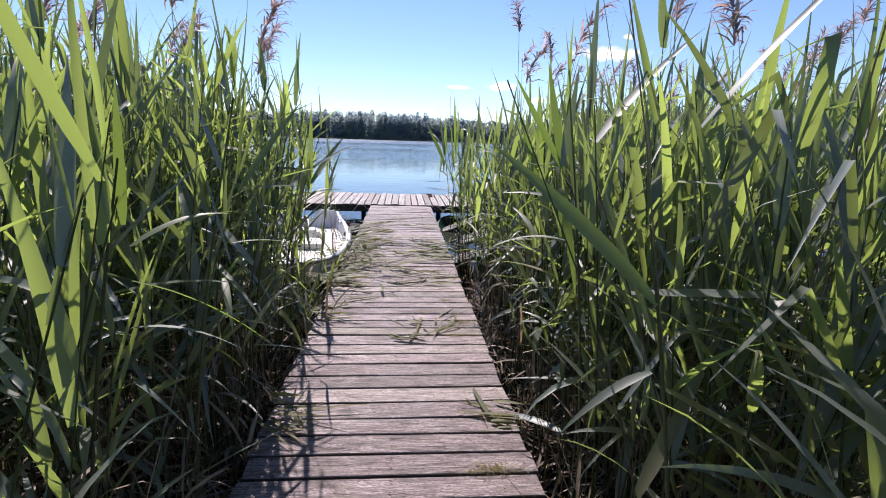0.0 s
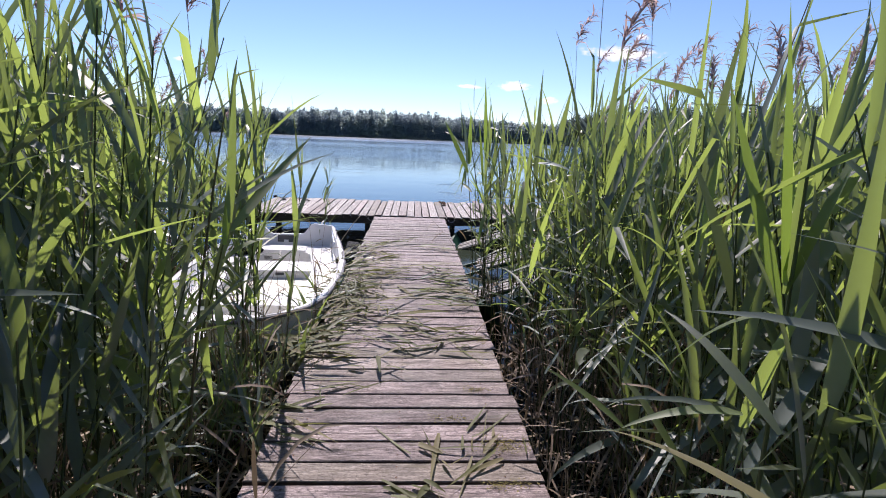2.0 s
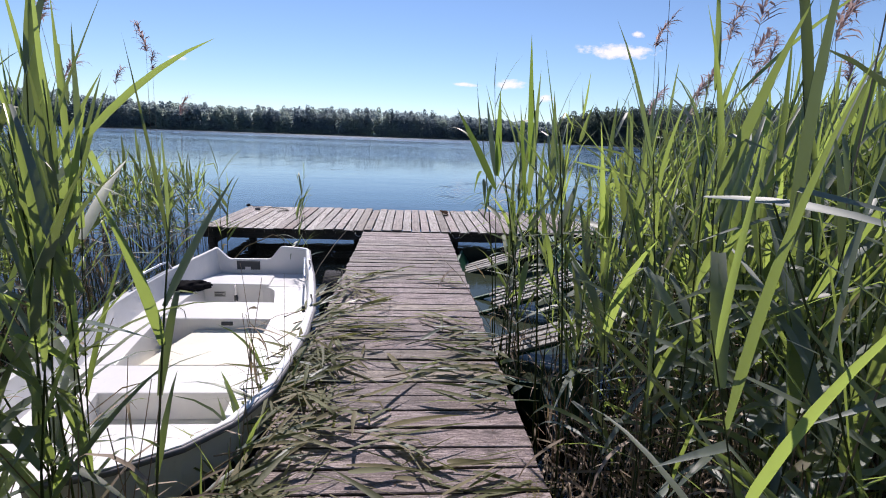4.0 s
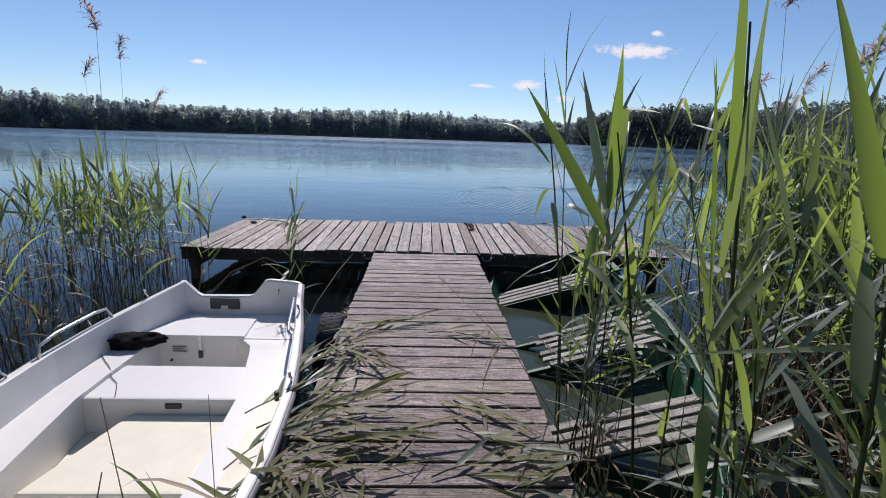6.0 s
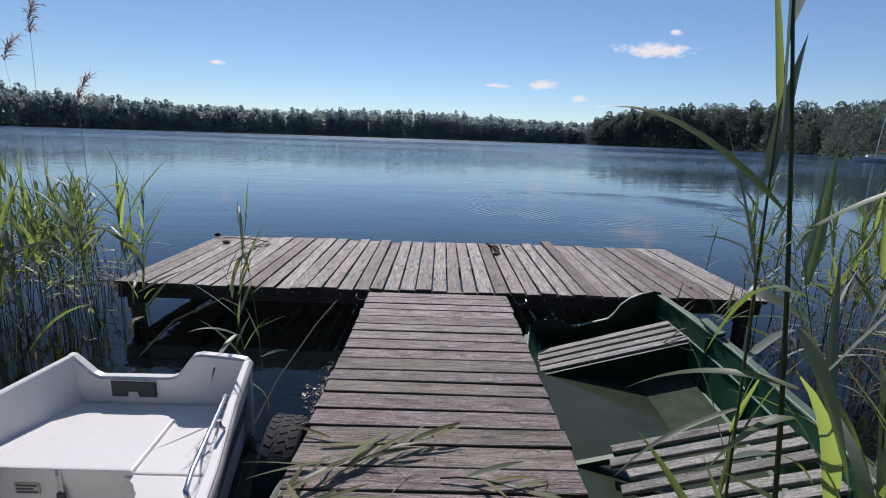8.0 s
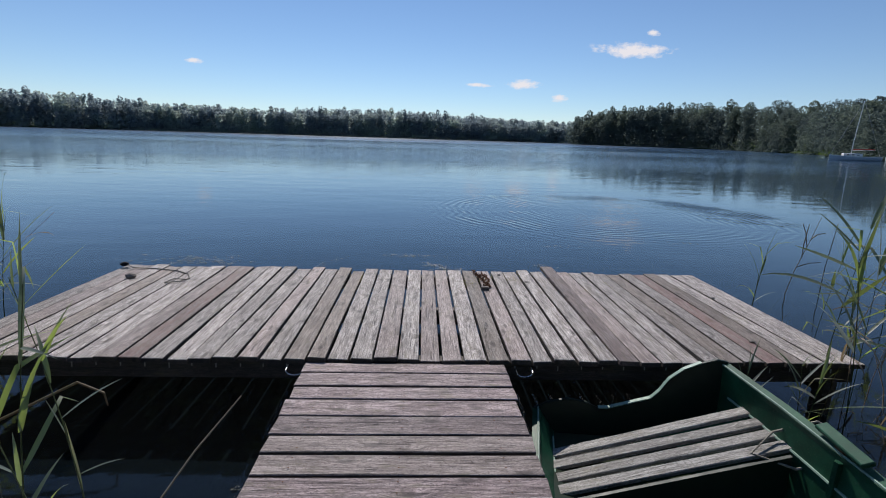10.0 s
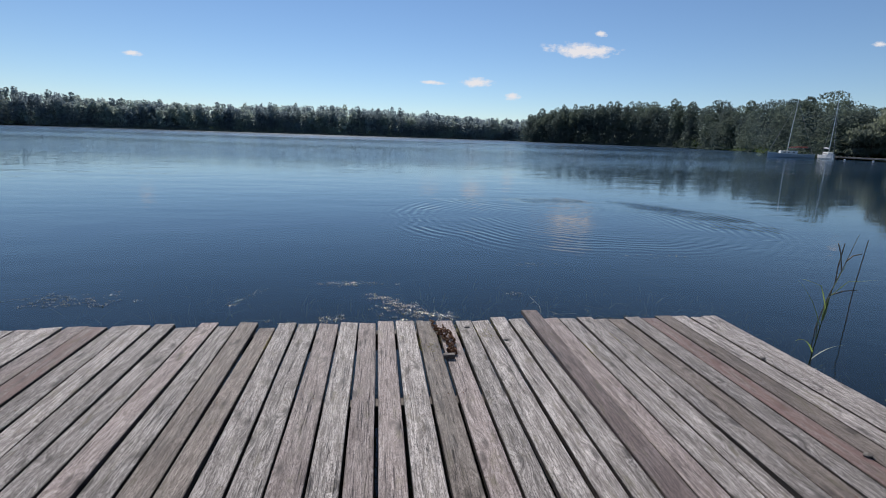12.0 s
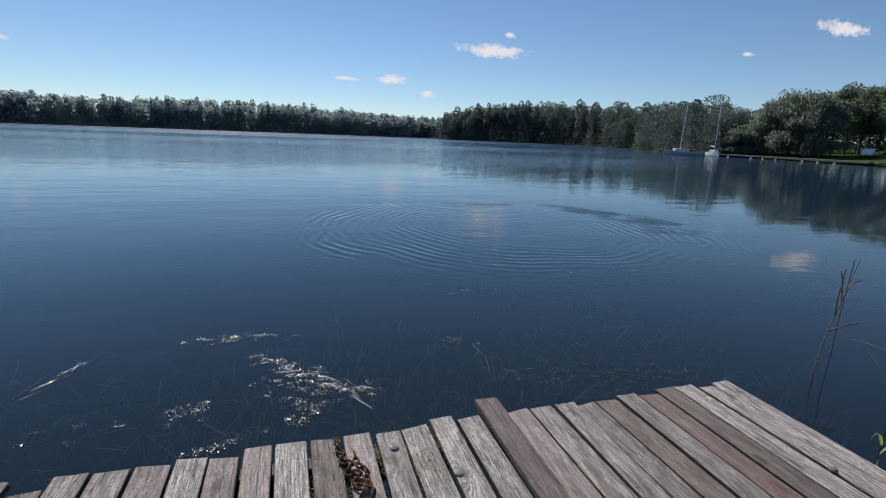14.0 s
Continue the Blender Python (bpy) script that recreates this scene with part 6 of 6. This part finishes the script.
# ---------------------------------------------------------------- weeds on the water
def weeds():
    rs = np.random.default_rng(77)
    vs = []
    for cx, cy, sx, sy, n in tuple((a, b, c, d, int(e * 6)) for a, b, c, d, e in ((-0.05, 15.5, 0.20, 0.05, 70), (0.16, 15.06, 0.05, 0.03, 10), (0.28, 14.92, 0.07, 0.04, 20), (0.42, 14.76, 0.07, 0.04, 26), (0.54, 14.62, 0.09, 0.05, 34), (0.68, 14.45, 0.09, 0.06, 40), (0.80, 14.32, 0.12, 0.05, 34),
                              (0.98, 14.27, 0.10, 0.04, 14), (0.36, 14.5, 0.12, 0.12, 34), (0.60, 14.15, 0.14, 0.08, 50), (0.50, 13.93, 0.10, 0.06, 26), (-0.24, 14.2, 0.12, 0.08, 40), (-0.08, 13.78, 0.1, 0.05, 24), (-0.9, 14.15, 0.2, 0.1, 14), (2.65, 16.45, 0.2, 0.06, 30),
                              (2.7, 14.15, 0.45, 0.1, 36), (3.6, 14.0, 0.3, 0.1, 24), (-3.5, 14.95, 0.4, 0.12, 150), (-2.9, 14.85, 0.3, 0.08, 60), (-0.85, 9.62, 0.06, 0.22, 120), (5.2, 17.0, 0.3, 0.06, 30), (-0.75, 8.9, 0.12, 0.5, 120), (2.0, 15.0, 0.1, 0.05, 20))):
        tufts = max(2, n // 14)
        tx, ty, pick = rs.normal(cx, sx, tufts), rs.normal(cy, sy, tufts), rs.integers(0, tufts, n)
        p = np.column_stack([tx[pick] + rs.normal(0, 0.022, n), ty[pick] + rs.normal(0, 0.016, n), np.full(n, WATER_Z + 0.008)])
        vs.append(leaf_strips(p, rs.uniform(0, math.tau, n), rs.normal(0.03, 0.13, n), rs.uniform(-0.1, 0.2, n), 0.005 + 0.022 * rs.random(n) ** 3, rs.uniform(0.004, 0.010, n), rs, seg=3, fold=0.06))
    # long thin runners between the clusters
    for a, b, n in (((0.1, 15.1), (0.85, 14.25), 16), ((0.5, 14.7), (1.15, 14.2), 10), ((0.9, 14.4), (1.0, 13.6), 6), ((2.15, 14.9), (2.25, 13.6), 10), ((2.2, 14.3), (3.0, 14.1), 14), ((-1.5, 14.6), (-1.15, 15.25), 8), ((2.9, 14.1), (3.7, 13.85), 14)):
        q = rs.uniform(0, 1, n)
        p = np.column_stack([a[0] + (b[0] - a[0]) * q + rs.normal(0, 0.04, n), a[1] + (b[1] - a[1]) * q + rs.normal(0, 0.05, n), np.full(n, WATER_Z + 0.004)])
        vs.append(leaf_strips(p, math.atan2(b[1] - a[1], b[0] - a[0]) + rs.normal(0, 0.4, n), np.full(n, 0.02), rs.uniform(0, 0.1, n), rs.uniform(0.15, 0.45, n), rs.uniform(0.002, 0.005, n), rs, seg=3))
    v = np.concatenate(vs)
    tagged(new("water_weed", arrays_mesh("water_weed", v.reshape(-1, 3), strip_faces(len(v), 3), WEED)), "pale water weed floating on the lake surface", "water weed", kind="stuff")


weeds()
tagged(part("dry_stick", tube_bm([(-1.22, 8.95, -0.50), (-1.1, 9.35, -0.2), (-0.95, 9.8, 0.02), (-0.84, 10.1, 0.13)], 0.006, 6, taper=[1, 0.9, 0.75, 0.5]), DRY), "thin dry stick leaning out of the water", "stick")
tagged(part("dry_stick", tube_bm([(-2.6, 10.1, -0.5), (-2.35, 10.35, -0.2), (-2.0, 10.55, -0.05), (-1.85, 10.55, -0.12), (-1.83, 10.54, -0.2)], 0.010, 6, taper=[1, 0.9, 0.8, 0.7, 0.4]), DRY), "bent dry reed stalk below the platform edge", "stick")


for pts in ([(4.80, 13.5, -0.6), (4.80, 13.52, -0.36), (4.88, 13.54, -0.05), (5.01, 13.55, 0.32), (5.10, 13.55, 0.64)], [(4.95, 13.55, 0.12), (4.95, 13.56, 0.30), (4.97, 13.56, 0.55)], [(4.90, 13.54, 0.0), (5.02, 13.5, 0.06), (5.14, 13.47, 0.08)],
            [(5.02, 13.55, 0.36), (5.10, 13.56, 0.42), (5.2, 13.56, 0.44)], [(4.99, 13.55, 0.26), (4.93, 13.54, 0.44), (4.86, 13.53, 0.56)], [(5.6, 13.9, -0.6), (5.62, 13.92, -0.1), (5.7, 13.95, 0.5)]):
    tagged(part("dry_stick", tube_bm(pts, 0.0065, 5, taper=[1, 0.9, 0.75, 0.55, 0.35][:len(pts)]), DRY), "bare bent reed stalk rising out of the lake water", "reed")


def submerged_weed():
    """Tufts of weed below the surface along the platform's outer edge."""
    rs = np.random.default_rng(88)
    n = 3000
    cx = np.concatenate([rs.uniform(-3.5, 5.0, n // 2), rs.normal(2.7, 0.9, n // 4), rs.normal(0.3, 0.8, n - n // 2 - n // 4)])
    cy = 13.1 + np.abs(rs.normal(0, 1.3, n))
    base = np.column_stack([cx, cy, WATER_Z - rs.uniform(0.55, 1.3, n)])
    v = leaf_strips(base, rs.uniform(0, math.tau, n), np.radians(rs.normal(70, 18, n)), np.radians(rs.uniform(0, 60, n)), rs.uniform(0.15, 0.5, n), rs.uniform(0.006, 0.018, n), rs, seg=4)
    v = v.reshape(-1, 3)
    v[:, 2] = np.minimum(v[:, 2], WATER_Z - 0.02)
    tagged(new("submerged_weed", arrays_mesh("submerged_weed", v, strip_faces(n, 4), DEEPWEED)), "brown-green weed growing under the water surface", "water weed", kind="stuff")


submerged_weed()


def moss(name, label, spots, seed):
    """Small yellow-green tufts and crumbs caught in the gaps between boards."""
    rs = np.random.default_rng(seed)
    pts = []
    for x, y, z, sx, sy, n in spots:
        pts.append(np.column_stack([rs.normal(x, sx, n), rs.normal(y, sy, n), z + np.abs(rs.normal(0, 0.0015, n))]))
    pts = np.concatenate(pts)
    v, f = foliage_arrays(pts, rs.uniform(0.003, 0.008, len(pts)), rs)
    v[:, 2] = spots[0][2] + (v[:, 2] - spots[0][2]) * 0.3
    tagged(new(name, arrays_mesh(name, v, f, MOSS)), label, "moss", kind="stuff")


moss("moss", "yellow-green moss and crumbs on the walkway planks", [(0.46, 1.93, -0.016, 0.08, 0.025, 420), (0.57, 2.36, -0.016, 0.05, 0.015, 160), (0.53, 3.76, -0.016, 0.07, 0.03, 420), (0.50, 3.48, -0.016, 0.06, 0.015, 200), (0.46, 4.32, -0.016, 0.05, 0.015, 160),
                                                                  (0.30, 4.0, -0.016, 0.08, 0.02, 140), (0.36, 7.03, -0.016, 0.14, 0.02, 180), (0.60, 5.07, -0.016, 0.04, 0.05, 160)], 91)
moss("moss", "yellow lichen and crumbs between the platform boards", [(x, y, 0.002, 0.006, 0.09, 70) for x, y in ((0.865, 12.85), (1.012, 12.8), (0.709, 12.75), (1.176, 12.9), (0.551, 12.6), (-0.54, 12.7), (1.774, 12.4), (2.072, 12.6))]
     + [(0.93, 12.95, 0.003, 0.03, 0.04, 160), (1.10, 12.75, 0.003, 0.035, 0.08, 120), (0.62, 12.55, 0.003, 0.04, 0.06, 80)], 92)
